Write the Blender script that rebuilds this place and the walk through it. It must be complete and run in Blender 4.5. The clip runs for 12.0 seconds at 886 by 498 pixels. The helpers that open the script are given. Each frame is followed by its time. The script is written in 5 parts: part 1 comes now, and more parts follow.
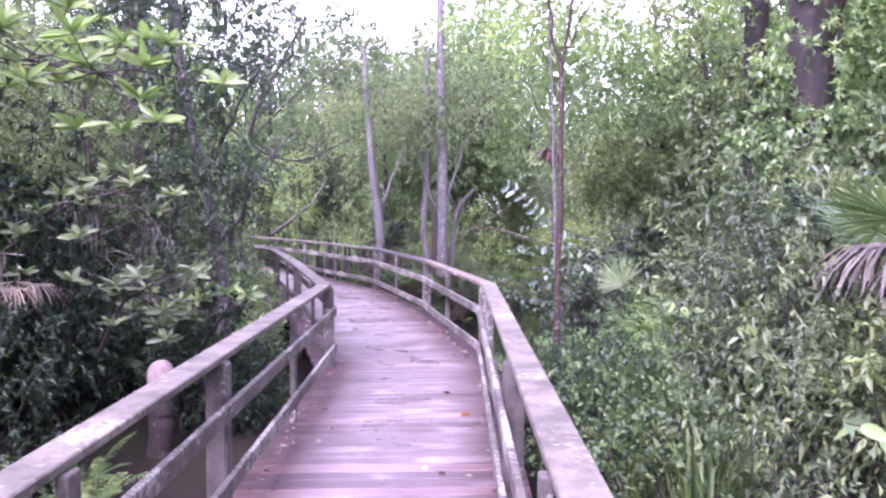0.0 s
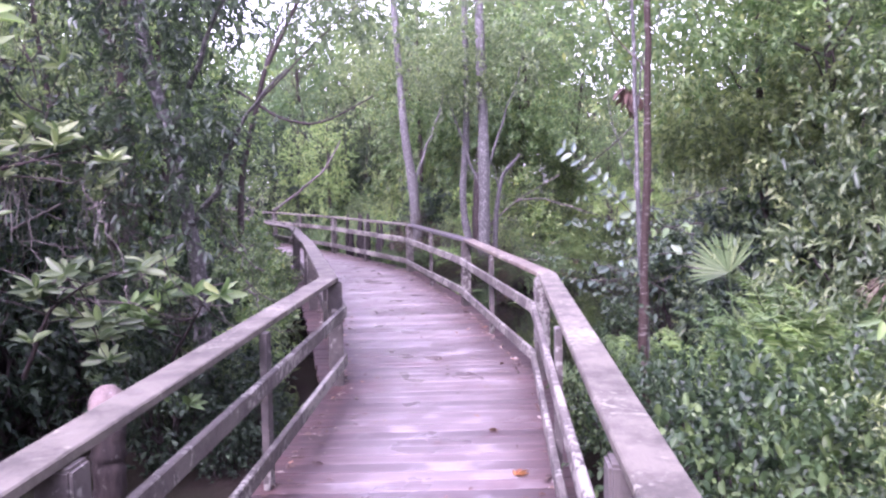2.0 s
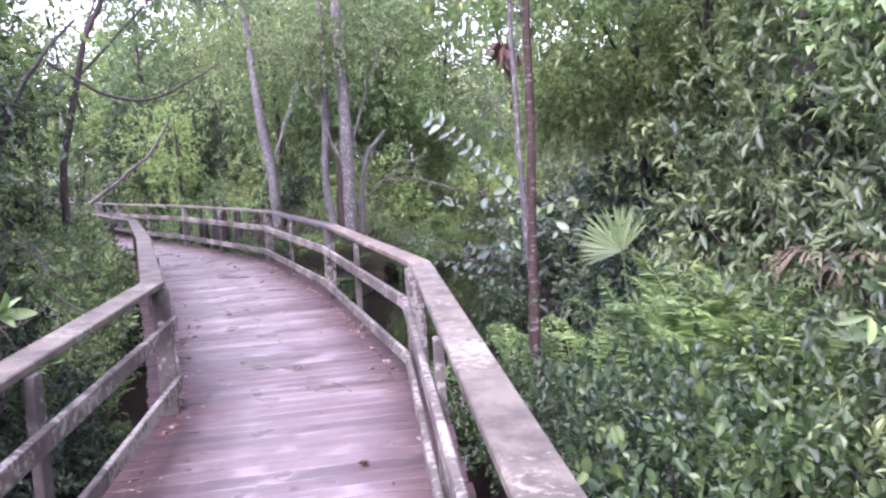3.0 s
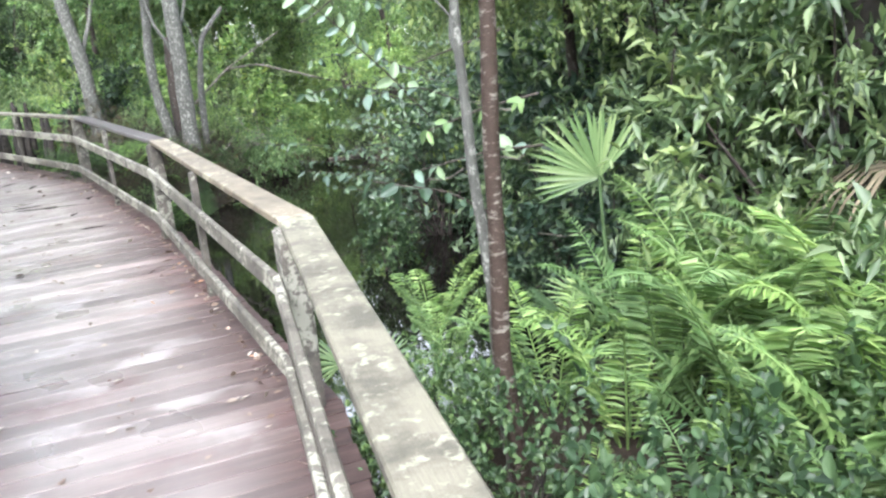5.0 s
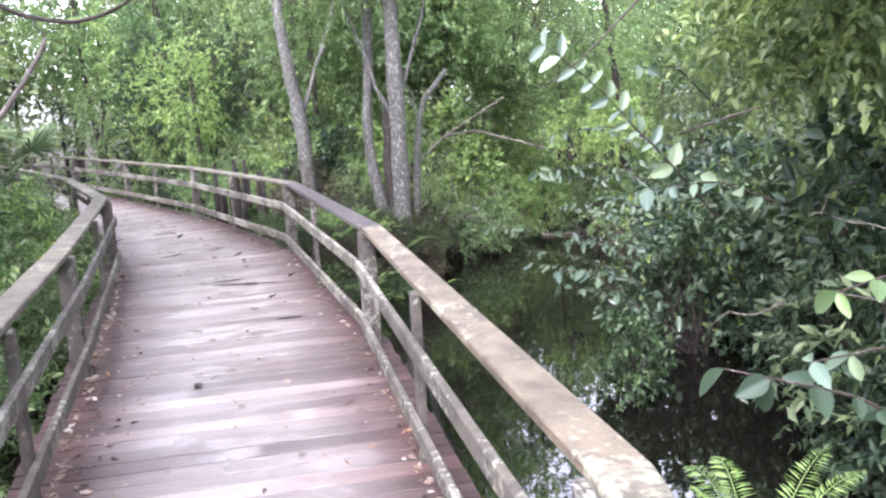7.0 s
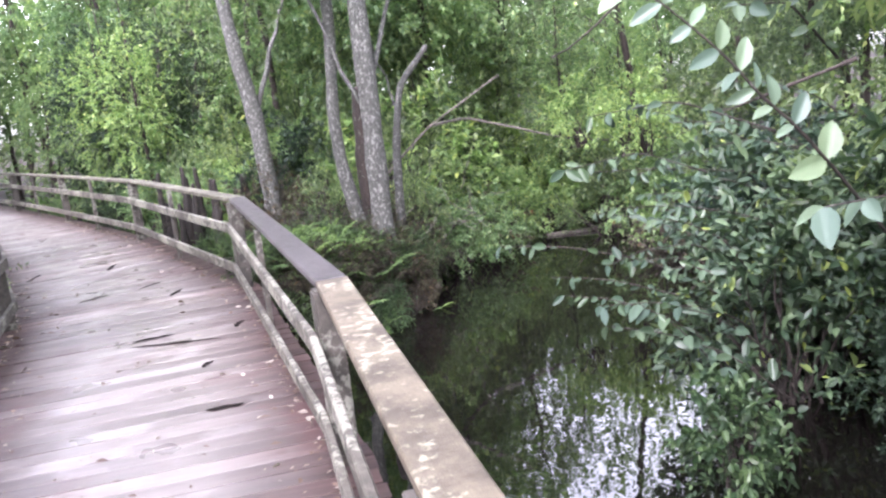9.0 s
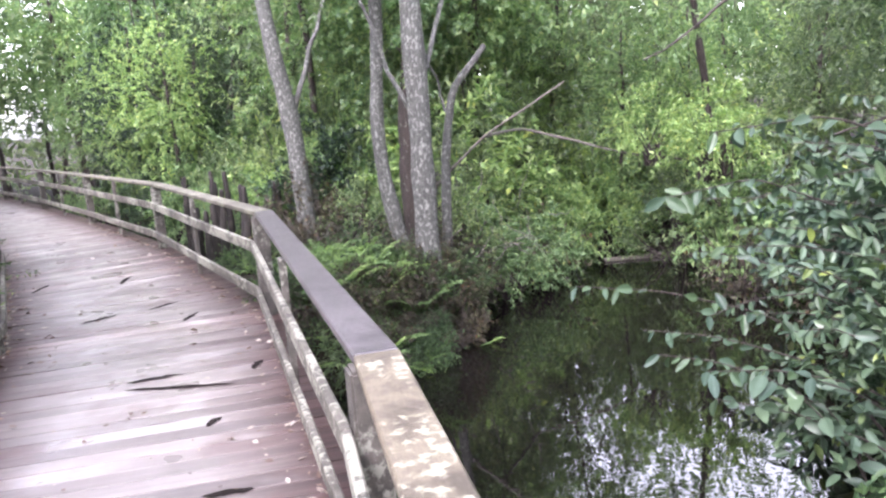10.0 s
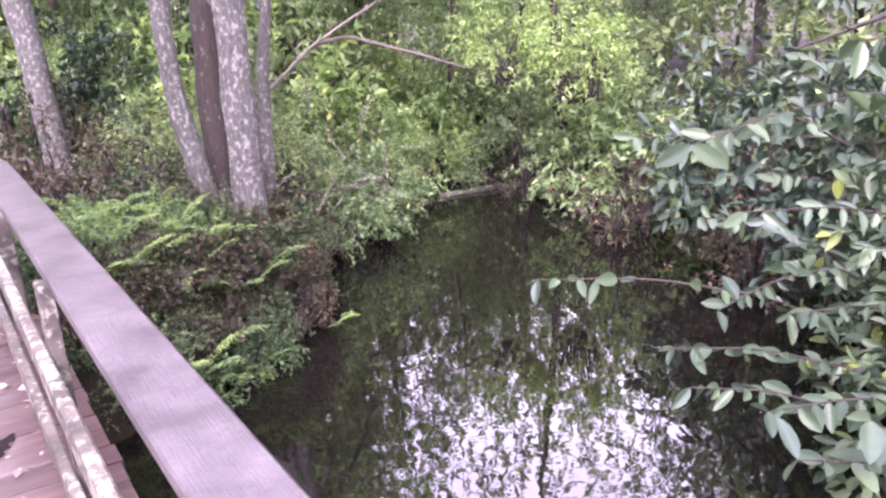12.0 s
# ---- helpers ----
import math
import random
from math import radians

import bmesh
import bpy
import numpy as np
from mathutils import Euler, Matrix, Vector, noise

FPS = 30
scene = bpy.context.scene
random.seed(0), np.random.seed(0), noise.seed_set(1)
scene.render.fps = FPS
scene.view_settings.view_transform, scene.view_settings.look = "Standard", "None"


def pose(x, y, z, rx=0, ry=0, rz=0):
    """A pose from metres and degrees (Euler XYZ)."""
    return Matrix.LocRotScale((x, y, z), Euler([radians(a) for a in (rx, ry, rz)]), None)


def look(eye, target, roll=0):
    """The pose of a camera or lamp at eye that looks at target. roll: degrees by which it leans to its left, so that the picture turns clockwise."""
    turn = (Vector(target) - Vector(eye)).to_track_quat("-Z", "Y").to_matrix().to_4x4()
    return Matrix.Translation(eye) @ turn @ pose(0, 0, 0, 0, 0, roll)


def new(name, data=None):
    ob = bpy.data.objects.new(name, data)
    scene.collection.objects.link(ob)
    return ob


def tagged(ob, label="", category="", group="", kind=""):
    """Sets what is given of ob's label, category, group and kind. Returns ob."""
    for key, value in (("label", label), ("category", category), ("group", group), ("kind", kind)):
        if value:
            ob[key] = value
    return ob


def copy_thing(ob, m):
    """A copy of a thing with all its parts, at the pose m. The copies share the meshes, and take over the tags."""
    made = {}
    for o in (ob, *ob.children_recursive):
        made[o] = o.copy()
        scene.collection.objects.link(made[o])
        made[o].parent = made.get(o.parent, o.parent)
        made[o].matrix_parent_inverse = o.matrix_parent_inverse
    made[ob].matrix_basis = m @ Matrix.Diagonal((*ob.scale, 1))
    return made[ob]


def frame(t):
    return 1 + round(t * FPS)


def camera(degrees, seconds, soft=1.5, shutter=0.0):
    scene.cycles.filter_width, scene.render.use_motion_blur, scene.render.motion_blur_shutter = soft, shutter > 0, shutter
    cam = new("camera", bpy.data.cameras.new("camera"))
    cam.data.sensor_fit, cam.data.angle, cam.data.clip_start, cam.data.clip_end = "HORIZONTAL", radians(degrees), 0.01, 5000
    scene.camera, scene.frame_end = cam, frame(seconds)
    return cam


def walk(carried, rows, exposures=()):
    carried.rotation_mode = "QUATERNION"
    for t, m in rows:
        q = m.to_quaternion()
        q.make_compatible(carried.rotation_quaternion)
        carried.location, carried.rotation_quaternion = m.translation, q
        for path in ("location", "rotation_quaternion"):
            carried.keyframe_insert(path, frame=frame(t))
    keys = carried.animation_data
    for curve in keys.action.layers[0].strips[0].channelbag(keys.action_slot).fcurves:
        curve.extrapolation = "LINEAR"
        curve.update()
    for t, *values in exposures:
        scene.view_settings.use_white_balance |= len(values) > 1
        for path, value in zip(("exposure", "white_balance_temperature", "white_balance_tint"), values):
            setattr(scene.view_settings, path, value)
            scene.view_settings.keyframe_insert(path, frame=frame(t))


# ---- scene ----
cam = camera(59.2, 12.0, 2.35)
PATH = [
    (0, (0.867, 1.456, 1.64), (0.655, 3.442, 1.547), 0.3),
    (0.5, (0.789, 1.932, 1.628), (0.517, 3.905, 1.452), 0.2),
    (1, (0.75, 2.468, 1.601), (0.421, 4.437, 1.487), 0.4),
    (1.5, (0.686, 2.997, 1.599), (0.347, 4.965, 1.489), 0.2),
    (2, (0.65, 3.492, 1.602), (0.331, 5.46, 1.438), -0.8),
    (2.5, (0.66, 4.018, 1.584), (0.314, 5.98, 1.408), -2.0),
    (3, (0.623, 4.479, 1.559), (0.629, 6.466, 1.337), -2.8),
    (3.2, (0.614, 4.662, 1.547), (0.788, 6.632, 1.246), -3.9),
    (4.8, (0.495, 6.327, 1.603), (0.890, 8.186, 0.982), -3.8),
    (5, (0.507, 6.529, 1.602), (0.845, 8.425, 1.063), -4.6),
    (5.5, (0.436, 6.943, 1.652), (0.659, 8.889, 1.252), -2.7),
    (6, (0.286, 7.343, 1.657), (0.441, 9.295, 1.25), -2.9),
    (6.5, (0.22, 7.805, 1.687), (0.101, 9.773, 1.353), -1.1),
    (7, (0.204, 8.212, 1.694), (0.078, 10.176, 1.335), -3.1),
    (7.2, (0.205, 8.388, 1.668), (0.159, 10.352, 1.294), -2.3),
    (8.8, (0.04, 10.102, 1.64), (-0.025, 12.064, 1.256), -5.9),
    (9, (0.008, 10.315, 1.642), (-0.08, 12.275, 1.252), -6.2),
    (9.5, (-0.064, 10.842, 1.653), (-0.357, 12.796, 1.34), -5.5),
    (10, (-0.225, 11.393, 1.623), (-0.394, 13.353, 1.263), -4.3),
    (10.5, (-0.288, 11.914, 1.611), (-0.151, 13.872, 1.228), -4.6),
    (11, (-0.428, 12.421, 1.561), (-0.315, 14.373, 1.143), -3.8),
    (11.5, (-0.606, 12.828, 1.583), (-0.327, 14.749, 1.103), -3.6),
    (12, (-0.834, 13.364, 1.556), (-0.437, 15.229, 0.952), -2.7),
]
walk(cam, [(t, look(eye, target, roll)) for t, eye, target, roll in PATH],
     [(0.0, 0.36, 5600, 66), (2.0, 0.30, 5650, 64), (3.2, 0.22, 5780, 46), (4.8, 0.52, 6060, 12), (7.0, 0.48, 6000, 27), (9.5, 0.44, 6040, 28), (10.5, 0.55, 6080, 27), (12.0, 0.88, 6180, 55)])

# ---- light ----
world = bpy.data.worlds.new("overcast_sky")
scene.world = world
world.use_nodes = True
wn = world.node_tree
sky = wn.nodes.new("ShaderNodeTexSky")
sky.sky_type, sky.sun_disc = "NISHITA", False
sky.sun_elevation, sky.sun_rotation = radians(45), radians(200)
sky.air_density, sky.dust_density, sky.ozone_density = 1.0, 3.0, 1.0
cloud = wn.nodes.new("ShaderNodeHueSaturation")
cloud.inputs["Saturation"].default_value, cloud.inputs["Value"].default_value = 0.22, 9.0
wn.links.new(sky.outputs["Color"], cloud.inputs["Color"])
wn.links.new(cloud.outputs["Color"], wn.nodes["Background"].inputs["Color"])
wn.nodes["Background"].inputs["Strength"].default_value = 0.15

sun = new("sun", bpy.data.lights.new("sun", "SUN"))
sun.data.energy, sun.data.angle, sun.data.color = 1.5, radians(25), (1.0, 0.97, 0.92)
sun.matrix_world = look((0, 0, 30), (-8 * math.sin(radians(200)), -8 * math.cos(radians(200)), 22))

# ---- materials ----
def material(name):
    m = bpy.data.materials.new(name)
    m.use_nodes = True
    return m, m.node_tree, m.node_tree.nodes["Principled BSDF"]


def node(nt, kind, **values):
    n = nt.nodes.new(kind)
    for key, value in values.items():
        n.inputs[key.replace("_", " ")].default_value = value
    return n


def ramp(nt, source, stops):
    r = nt.nodes.new("ShaderNodeValToRGB")
    while len(r.color_ramp.elements) < len(stops):
        r.color_ramp.elements.new(0.5)
    for e, (at, c) in zip(r.color_ramp.elements, stops):
        e.position, e.color = at, (*c, 1) if len(c) == 3 else c
    nt.links.new(source, r.inputs["Fac"])
    return r.outputs["Color"]


def mixed(nt, fac, a, b, mode="MIX"):
    n = nt.nodes.new("ShaderNodeMix")
    n.data_type, n.blend_type = "RGBA", mode
    for socket, value in ((n.inputs[0], fac), (n.inputs[6], a), (n.inputs[7], b)):
        if hasattr(value, "links"):
            nt.links.new(value, socket)
        else:
            socket.default_value = value if isinstance(value, float) else (*value, 1)
    return n.outputs[2]


def noise_of(nt, vector, scale, detail=4.0, rough=0.6, stretch=(1, 1, 1)):
    mp = nt.nodes.new("ShaderNodeMapping")
    mp.inputs["Scale"].default_value = stretch
    nt.links.new(vector, mp.inputs["Vector"])
    n = node(nt, "ShaderNodeTexNoise", Scale=scale, Detail=detail, Roughness=rough)
    nt.links.new(mp.outputs["Vector"], n.inputs["Vector"])
    return n.outputs["Fac"]


def bumped(nt, bsdf, height, strength, distance=0.01):
    b = node(nt, "ShaderNodeBump", Strength=strength, Distance=distance)
    nt.links.new(height, b.inputs["Height"])
    nt.links.new(b.outputs["Normal"], bsdf.inputs["Normal"])


def deck_material():
    m, nt, bsdf = material("wet_deck_wood")
    uv = nt.nodes.new("ShaderNodeUVMap").outputs["UV"]
    rnd = nt.nodes.new("ShaderNodeObjectInfo").outputs["Random"]
    pos = nt.nodes.new("ShaderNodeNewGeometry").outputs["Position"]
    grain = noise_of(nt, uv, 3.0, 6, 0.62, (1.2, 24.0, 1))
    big = noise_of(nt, pos, 1.3, 4, 0.6)
    blot = noise_of(nt, uv, 1.0, 5, 0.55, (2.2, 4.0, 1))
    base = ramp(nt, grain, [(0.25, (0.016, 0.009, 0.008)), (0.5, (0.042, 0.022, 0.019)), (0.75, (0.088, 0.058, 0.052))])
    # random board tone; the top stop paints a few boards as pale wet reflections
    tone = ramp(nt, rnd, [(0.0, (0.66, 0.63, 0.63)), (0.84, (1.08, 1.05, 1.05)), (0.92, (1.75, 1.72, 1.72))])
    # grey middle of the boards: foot traffic plus wet sky sheen put into the colour
    sep = nt.nodes.new("ShaderNodeSeparateXYZ")
    nt.links.new(uv, sep.inputs[0])
    worn_sheen = ramp(nt, sep.outputs["X"], [(0.12, (0, 0, 0)), (0.36, (1, 1, 1)), (0.68, (1, 1, 1)), (0.92, (0, 0, 0))])
    patch = ramp(nt, blot, [(0.30, (0.30, 0.30, 0.30)), (0.60, (1, 1, 1))])
    wear_glare = mixed(nt, 1.0, worn_sheen, patch, "MULTIPLY")
    # sky glare on the farther boards is painted in: greyer and paler with Y
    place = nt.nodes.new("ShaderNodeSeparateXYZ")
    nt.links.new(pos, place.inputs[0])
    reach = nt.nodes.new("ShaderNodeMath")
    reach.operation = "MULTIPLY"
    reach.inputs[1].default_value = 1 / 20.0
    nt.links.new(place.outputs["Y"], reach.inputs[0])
    wear_glare = mixed(nt, 1.0, wear_glare, ramp(nt, reach.outputs[0], [(0.15, (0.06, 0.06, 0.06)), (0.40, (0.42, 0.42, 0.42)), (0.75, (1, 1, 1))]), "MULTIPLY")
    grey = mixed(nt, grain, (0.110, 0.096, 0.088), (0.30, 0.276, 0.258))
    col = mixed(nt, wear_glare, base, grey)
    col = mixed(nt, 1.0, col, tone, "MULTIPLY")
    # wet sheen painted as pale streaks over part of single boards' length
    sheen_streak = ramp(nt, noise_of(nt, uv, 1.0, 4, 0.55, (3.2, 7.5, 1)), [(0.56, (0, 0, 0)), (0.62, (0.50, 0.50, 0.50))])
    col = mixed(nt, mixed(nt, 1.0, sheen_streak, worn_sheen, "MULTIPLY"), col, mixed(nt, grain, (0.16, 0.145, 0.14), (0.36, 0.335, 0.325)))
    red = ramp(nt, big, [(0.56, (0, 0, 0)), (0.70, (0.7, 0.7, 0.7))])
    col = mixed(nt, red, col, (0.060, 0.026, 0.024))
    nt.links.new(col, bsdf.inputs["Base Color"])
    wet = ramp(nt, noise_of(nt, pos, 2.4, 3, 0.5), [(0.35, (0.26, 0.26, 0.26)), (0.65, (0.50, 0.50, 0.50))])
    nt.links.new(mixed(nt, worn_sheen, (0.62, 0.62, 0.62), wet), bsdf.inputs["Roughness"])
    nt.links.new(mixed(nt, 1.0, worn_sheen, (0.3, 0.3, 0.3), "MULTIPLY"), bsdf.inputs["Coat Weight"])
    bsdf.inputs["Specular IOR Level"].default_value = 0.45
    bsdf.inputs["Coat Roughness"].default_value = 0.40
    bumped(nt, bsdf, grain, 0.5, 0.006)
    return m


def rail_material(name, dark, pale, lichen, spots, rough=0.75):
    m, nt, bsdf = material(name)
    geo = nt.nodes.new("ShaderNodeNewGeometry").outputs["Position"]
    uv = nt.nodes.new("ShaderNodeUVMap").outputs["UV"]
    grain = noise_of(nt, uv, 5.0, 6, 0.65, (3.0, 45.0, 1))
    stain = noise_of(nt, geo, 5.5, 6, 0.7)
    col = mixed(nt, grain, dark, pale)
    col = mixed(nt, ramp(nt, stain, [(0.42, (0, 0, 0)), (0.62, (0.8, 0.8, 0.8))]), col, tuple(c * 0.45 for c in dark))
    sp = noise_of(nt, geo, 24.0, 5, 0.62)
    area = noise_of(nt, geo, 2.1, 3, 0.5)
    mul = nt.nodes.new("ShaderNodeMath")
    mul.operation = "ADD"
    half = nt.nodes.new("ShaderNodeMath")
    half.operation = "MULTIPLY"
    half.inputs[1].default_value = 0.5
    nt.links.new(sp, mul.inputs[0])
    nt.links.new(area, mul.inputs[1])
    nt.links.new(mul.outputs[0], half.inputs[0])
    col = mixed(nt, ramp(nt, half.outputs[0], [(spots, (0, 0, 0)), (min(1, spots + 0.05), (0.9, 0.9, 0.9))]), col, lichen)
    nt.links.new(col, bsdf.inputs["Base Color"])
    bsdf.inputs["Roughness"].default_value = rough
    bsdf.inputs["Specular IOR Level"].default_value = 0.5 if rough < 0.8 else 0.05
    bumped(nt, bsdf, mixed(nt, 0.5, grain, sp), 0.6, 0.008)
    return m


def bark_material(name, dark, pale, patch, amount, size=1.0):
    m, nt, bsdf = material(name)
    co = nt.nodes.new("ShaderNodeTexCoord").outputs["Object"]
    fis = noise_of(nt, co, 38.0 * size, 6, 0.72, (1, 1, 0.22))
    pat = noise_of(nt, co, 21.0 * size, 6, 0.7, (1, 1, 0.7))
    col = mixed(nt, ramp(nt, fis, [(0.3, (0, 0, 0)), (0.7, (1, 1, 1))]), dark, pale)
    col = mixed(nt, ramp(nt, pat, [(amount, (0, 0, 0)), (min(1, amount + 0.07), (0.9, 0.9, 0.9))]), col, patch)
    nt.links.new(col, bsdf.inputs["Base Color"])
    bsdf.inputs["Roughness"].default_value = 0.85
    bumped(nt, bsdf, fis, 0.8, 0.02)
    return m


def ringed_bark_material():
    """Smooth dark red-brown bark with pale lichen bands round the stem."""
    m, nt, bsdf = material("ringed_dark_bark")
    co = nt.nodes.new("ShaderNodeTexCoord").outputs["Object"]
    fine = noise_of(nt, co, 55.0, 5, 0.7)
    band = noise_of(nt, co, 20.0, 6, 0.75, (0.6, 0.6, 1.5))
    col = mixed(nt, fine, (0.012, 0.008, 0.006), (0.042, 0.029, 0.023))
    col = mixed(nt, ramp(nt, band, [(0.54, (0, 0, 0)), (0.64, (0.8, 0.8, 0.8))]), col, (0.19, 0.18, 0.155))
    nt.links.new(col, bsdf.inputs["Base Color"])
    bsdf.inputs["Roughness"].default_value = 0.8
    bsdf.inputs["Specular IOR Level"].default_value = 0.15
    bumped(nt, bsdf, fine, 0.6, 0.01)
    return m


def leaf_material(name, dark, mid, light, rough=0.45, through_light=0.35, old=None, gloss=0.4):
    m, nt, bsdf = material(name)
    geo = nt.nodes.new("ShaderNodeNewGeometry")
    info = nt.nodes.new("ShaderNodeObjectInfo").outputs["Random"]
    col = ramp(nt, geo.outputs["Random Per Island"], [(0.0, dark), (0.5, mid), (0.93, light), (1.0, old or light)])
    tone = ramp(nt, info, [(0.0, (0.62, 0.68, 0.75)), (0.5, (0.95, 0.97, 0.95)), (1.0, (1.30, 1.27, 1.06))])
    col = mixed(nt, 1.0, col, tone, "MULTIPLY")
    vein = noise_of(nt, geo.outputs["Position"], 9.0, 3, 0.6)
    col = mixed(nt, 0.35, col, ramp(nt, vein, [(0.3, (0.45, 0.5, 0.4)), (0.7, (1, 1, 1))]), "MULTIPLY")
    nt.links.new(col, bsdf.inputs["Base Color"])
    bsdf.inputs["Roughness"].default_value = rough
    bsdf.inputs["Specular IOR Level"].default_value = gloss
    tl = nt.nodes.new("ShaderNodeBsdfTranslucent")
    nt.links.new(mixed(nt, 1.0, col, (0.97, 1.10, 0.72), "MULTIPLY"), tl.inputs["Color"])
    mx = nt.nodes.new("ShaderNodeMixShader")
    mx.inputs[0].default_value = through_light
    nt.links.new(bsdf.outputs[0], mx.inputs[1])
    nt.links.new(tl.outputs[0], mx.inputs[2])
    nt.links.new(mx.outputs[0], nt.nodes["Material Output"].inputs["Surface"])
    return m


def ground_material():
    m, nt, bsdf = material("peat_and_litter")
    pos = nt.nodes.new("ShaderNodeNewGeometry").outputs["Position"]
    a, b = noise_of(nt, pos, 0.8, 5, 0.6), noise_of(nt, pos, 18.0, 5, 0.7)
    col = mixed(nt, b, (0.006, 0.005, 0.004), (0.030, 0.021, 0.015))
    col = mixed(nt, ramp(nt, a, [(0.45, (0, 0, 0)), (0.65, (0.7, 0.7, 0.7))]), col, (0.018, 0.024, 0.010))
    nt.links.new(col, bsdf.inputs["Base Color"])
    bsdf.inputs["Roughness"].default_value = 0.95
    bsdf.inputs["Specular IOR Level"].default_value = 0.15
    bumped(nt, bsdf, b, 0.8, 0.04)
    return m


def water_material():
    m, nt, bsdf = material("dark_swamp_water")
    pos = nt.nodes.new("ShaderNodeNewGeometry").outputs["Position"]
    bsdf.inputs["Base Color"].default_value = (0.004, 0.0035, 0.003, 1)
    bsdf.inputs["Roughness"].default_value = 0.02
    bsdf.inputs["IOR"].default_value = 1.8
    bsdf.inputs["Specular IOR Level"].default_value = 0.75
    bumped(nt, bsdf, noise_of(nt, pos, 3.0, 3, 0.5), 0.10, 0.02)
    return m


DECK = deck_material()
CAP = rail_material("weathered_cap_wood", (0.070, 0.064, 0.046), (0.150, 0.140, 0.105), (0.180, 0.176, 0.130), 0.545)
CAP_BROWN = rail_material("brown_cap_wood", (0.072, 0.056, 0.038), (0.165, 0.142, 0.100), (0.25, 0.235, 0.175), 0.53, 0.6)
CAP_WET = rail_material("wet_grey_cap_wood", (0.062, 0.054, 0.058), (0.110, 0.098, 0.103), (0.25, 0.24, 0.225), 0.61, 0.33)
RAIL = rail_material("lichened_rail_wood", (0.045, 0.040, 0.032), (0.135, 0.125, 0.10), (0.235, 0.232, 0.190), 0.515)
POST = rail_material("grey_post_wood", (0.042, 0.037, 0.031), (0.115, 0.104, 0.088), (0.22, 0.22, 0.185), 0.54)
ROT = rail_material("rotten_wood", (0.008, 0.006, 0.006), (0.025, 0.02, 0.018), (0.03, 0.026, 0.024), 0.7, 0.9)
BARK_GREY = bark_material("grey_lichened_bark", (0.016, 0.016, 0.014), (0.082, 0.084, 0.074), (0.180, 0.184, 0.165), 0.53, 1.5)
BARK_DARK = bark_material("dark_mottled_bark", (0.010, 0.007, 0.006), (0.045, 0.033, 0.026), (0.17, 0.168, 0.145), 0.60)
BARK_PINE = bark_material("reddish_pine_bark", (0.003, 0.0025, 0.002), (0.020, 0.015, 0.011), (0.046, 0.038, 0.029), 0.57, 0.4)
BARK_RINGED = ringed_bark_material()
TWIG = bark_material("pale_dead_wood", (0.050, 0.043, 0.035), (0.14, 0.128, 0.108), (0.25, 0.24, 0.21), 0.60)
LEAF_MYRTLE = leaf_material("myrtle_leaf", (0.062, 0.100, 0.050), (0.135, 0.185, 0.094), (0.255, 0.315, 0.160), 0.40, 0.50, None, 0.42)
LEAF_BRIGHT = leaf_material("sunlit_young_leaf", (0.098, 0.168, 0.072), (0.188, 0.283, 0.124), (0.31, 0.415, 0.195), 0.40, 0.50, (0.40, 0.44, 0.16), 0.42)
LEAF_LIME = leaf_material("lime_leaf", (0.15, 0.23, 0.065), (0.26, 0.37, 0.11), (0.37, 0.47, 0.16), 0.42, 0.5)
# darker copy of the myrtle leaf, with the shade put into its colour
LEAF_SHADE = leaf_material("shaded_myrtle_leaf", (0.034, 0.058, 0.032), (0.066, 0.100, 0.054), (0.135, 0.180, 0.095), 0.42, 0.40, None, 0.4)
# dark leaf kind, its green lowered further to hold the shade of hollows
LEAF_DARK = leaf_material("dark_glossy_shaded_leaf", (0.016, 0.032, 0.020), (0.030, 0.054, 0.031), (0.065, 0.098, 0.055), 0.45, 0.25, None, 0.22)
LEAF_CREEPER = leaf_material("creeper_leaf", (0.022, 0.044, 0.019), (0.044, 0.082, 0.034), (0.10, 0.152, 0.062), 0.45, 0.35, None, 0.35)
LEAF_BIG = leaf_material("pond_apple_leaf", (0.022, 0.042, 0.028), (0.042, 0.072, 0.045), (0.085, 0.128, 0.076), 0.40, 0.28, (0.20, 0.25, 0.065), 0.3)
LEAF_PALE = leaf_material("pale_grey_green_leaf", (0.036, 0.062, 0.042), (0.068, 0.106, 0.072), (0.13, 0.18, 0.125), 0.36, 0.30)
LEAF_FERN = leaf_material("fern_leaflet", (0.085, 0.150, 0.050), (0.150, 0.240, 0.085), (0.25, 0.34, 0.14), 0.50, 0.42)
LEAF_PALM = leaf_material("palmetto_blade", (0.065, 0.115, 0.050), (0.105, 0.165, 0.075), (0.17, 0.23, 0.115), 0.45, 0.35)
FROND_DEAD = leaf_material("dead_palm_frond", (0.060, 0.048, 0.036), (0.125, 0.104, 0.083), (0.20, 0.175, 0.145), 0.70, 0.20)
LITTER = leaf_material("fallen_leaf", (0.080, 0.048, 0.038), (0.17, 0.115, 0.090), (0.42, 0.37, 0.33), 0.60, 0.15, (0.30, 0.14, 0.07))
LEAF_BROWN = leaf_material("half_dead_leaf", (0.018, 0.013, 0.010), (0.042, 0.030, 0.021), (0.06, 0.062, 0.034), 0.55, 0.25, (0.13, 0.065, 0.03))
LEAF_SILVER = leaf_material("silvery_leaf", (0.085, 0.13, 0.09), (0.145, 0.205, 0.145), (0.22, 0.285, 0.215), 0.38, 0.28)
GRASS = leaf_material("swamp_grass", (0.05, 0.09, 0.025), (0.09, 0.15, 0.04), (0.17, 0.22, 0.07), 0.50, 0.35)
GROUND, WATER = ground_material(), water_material()

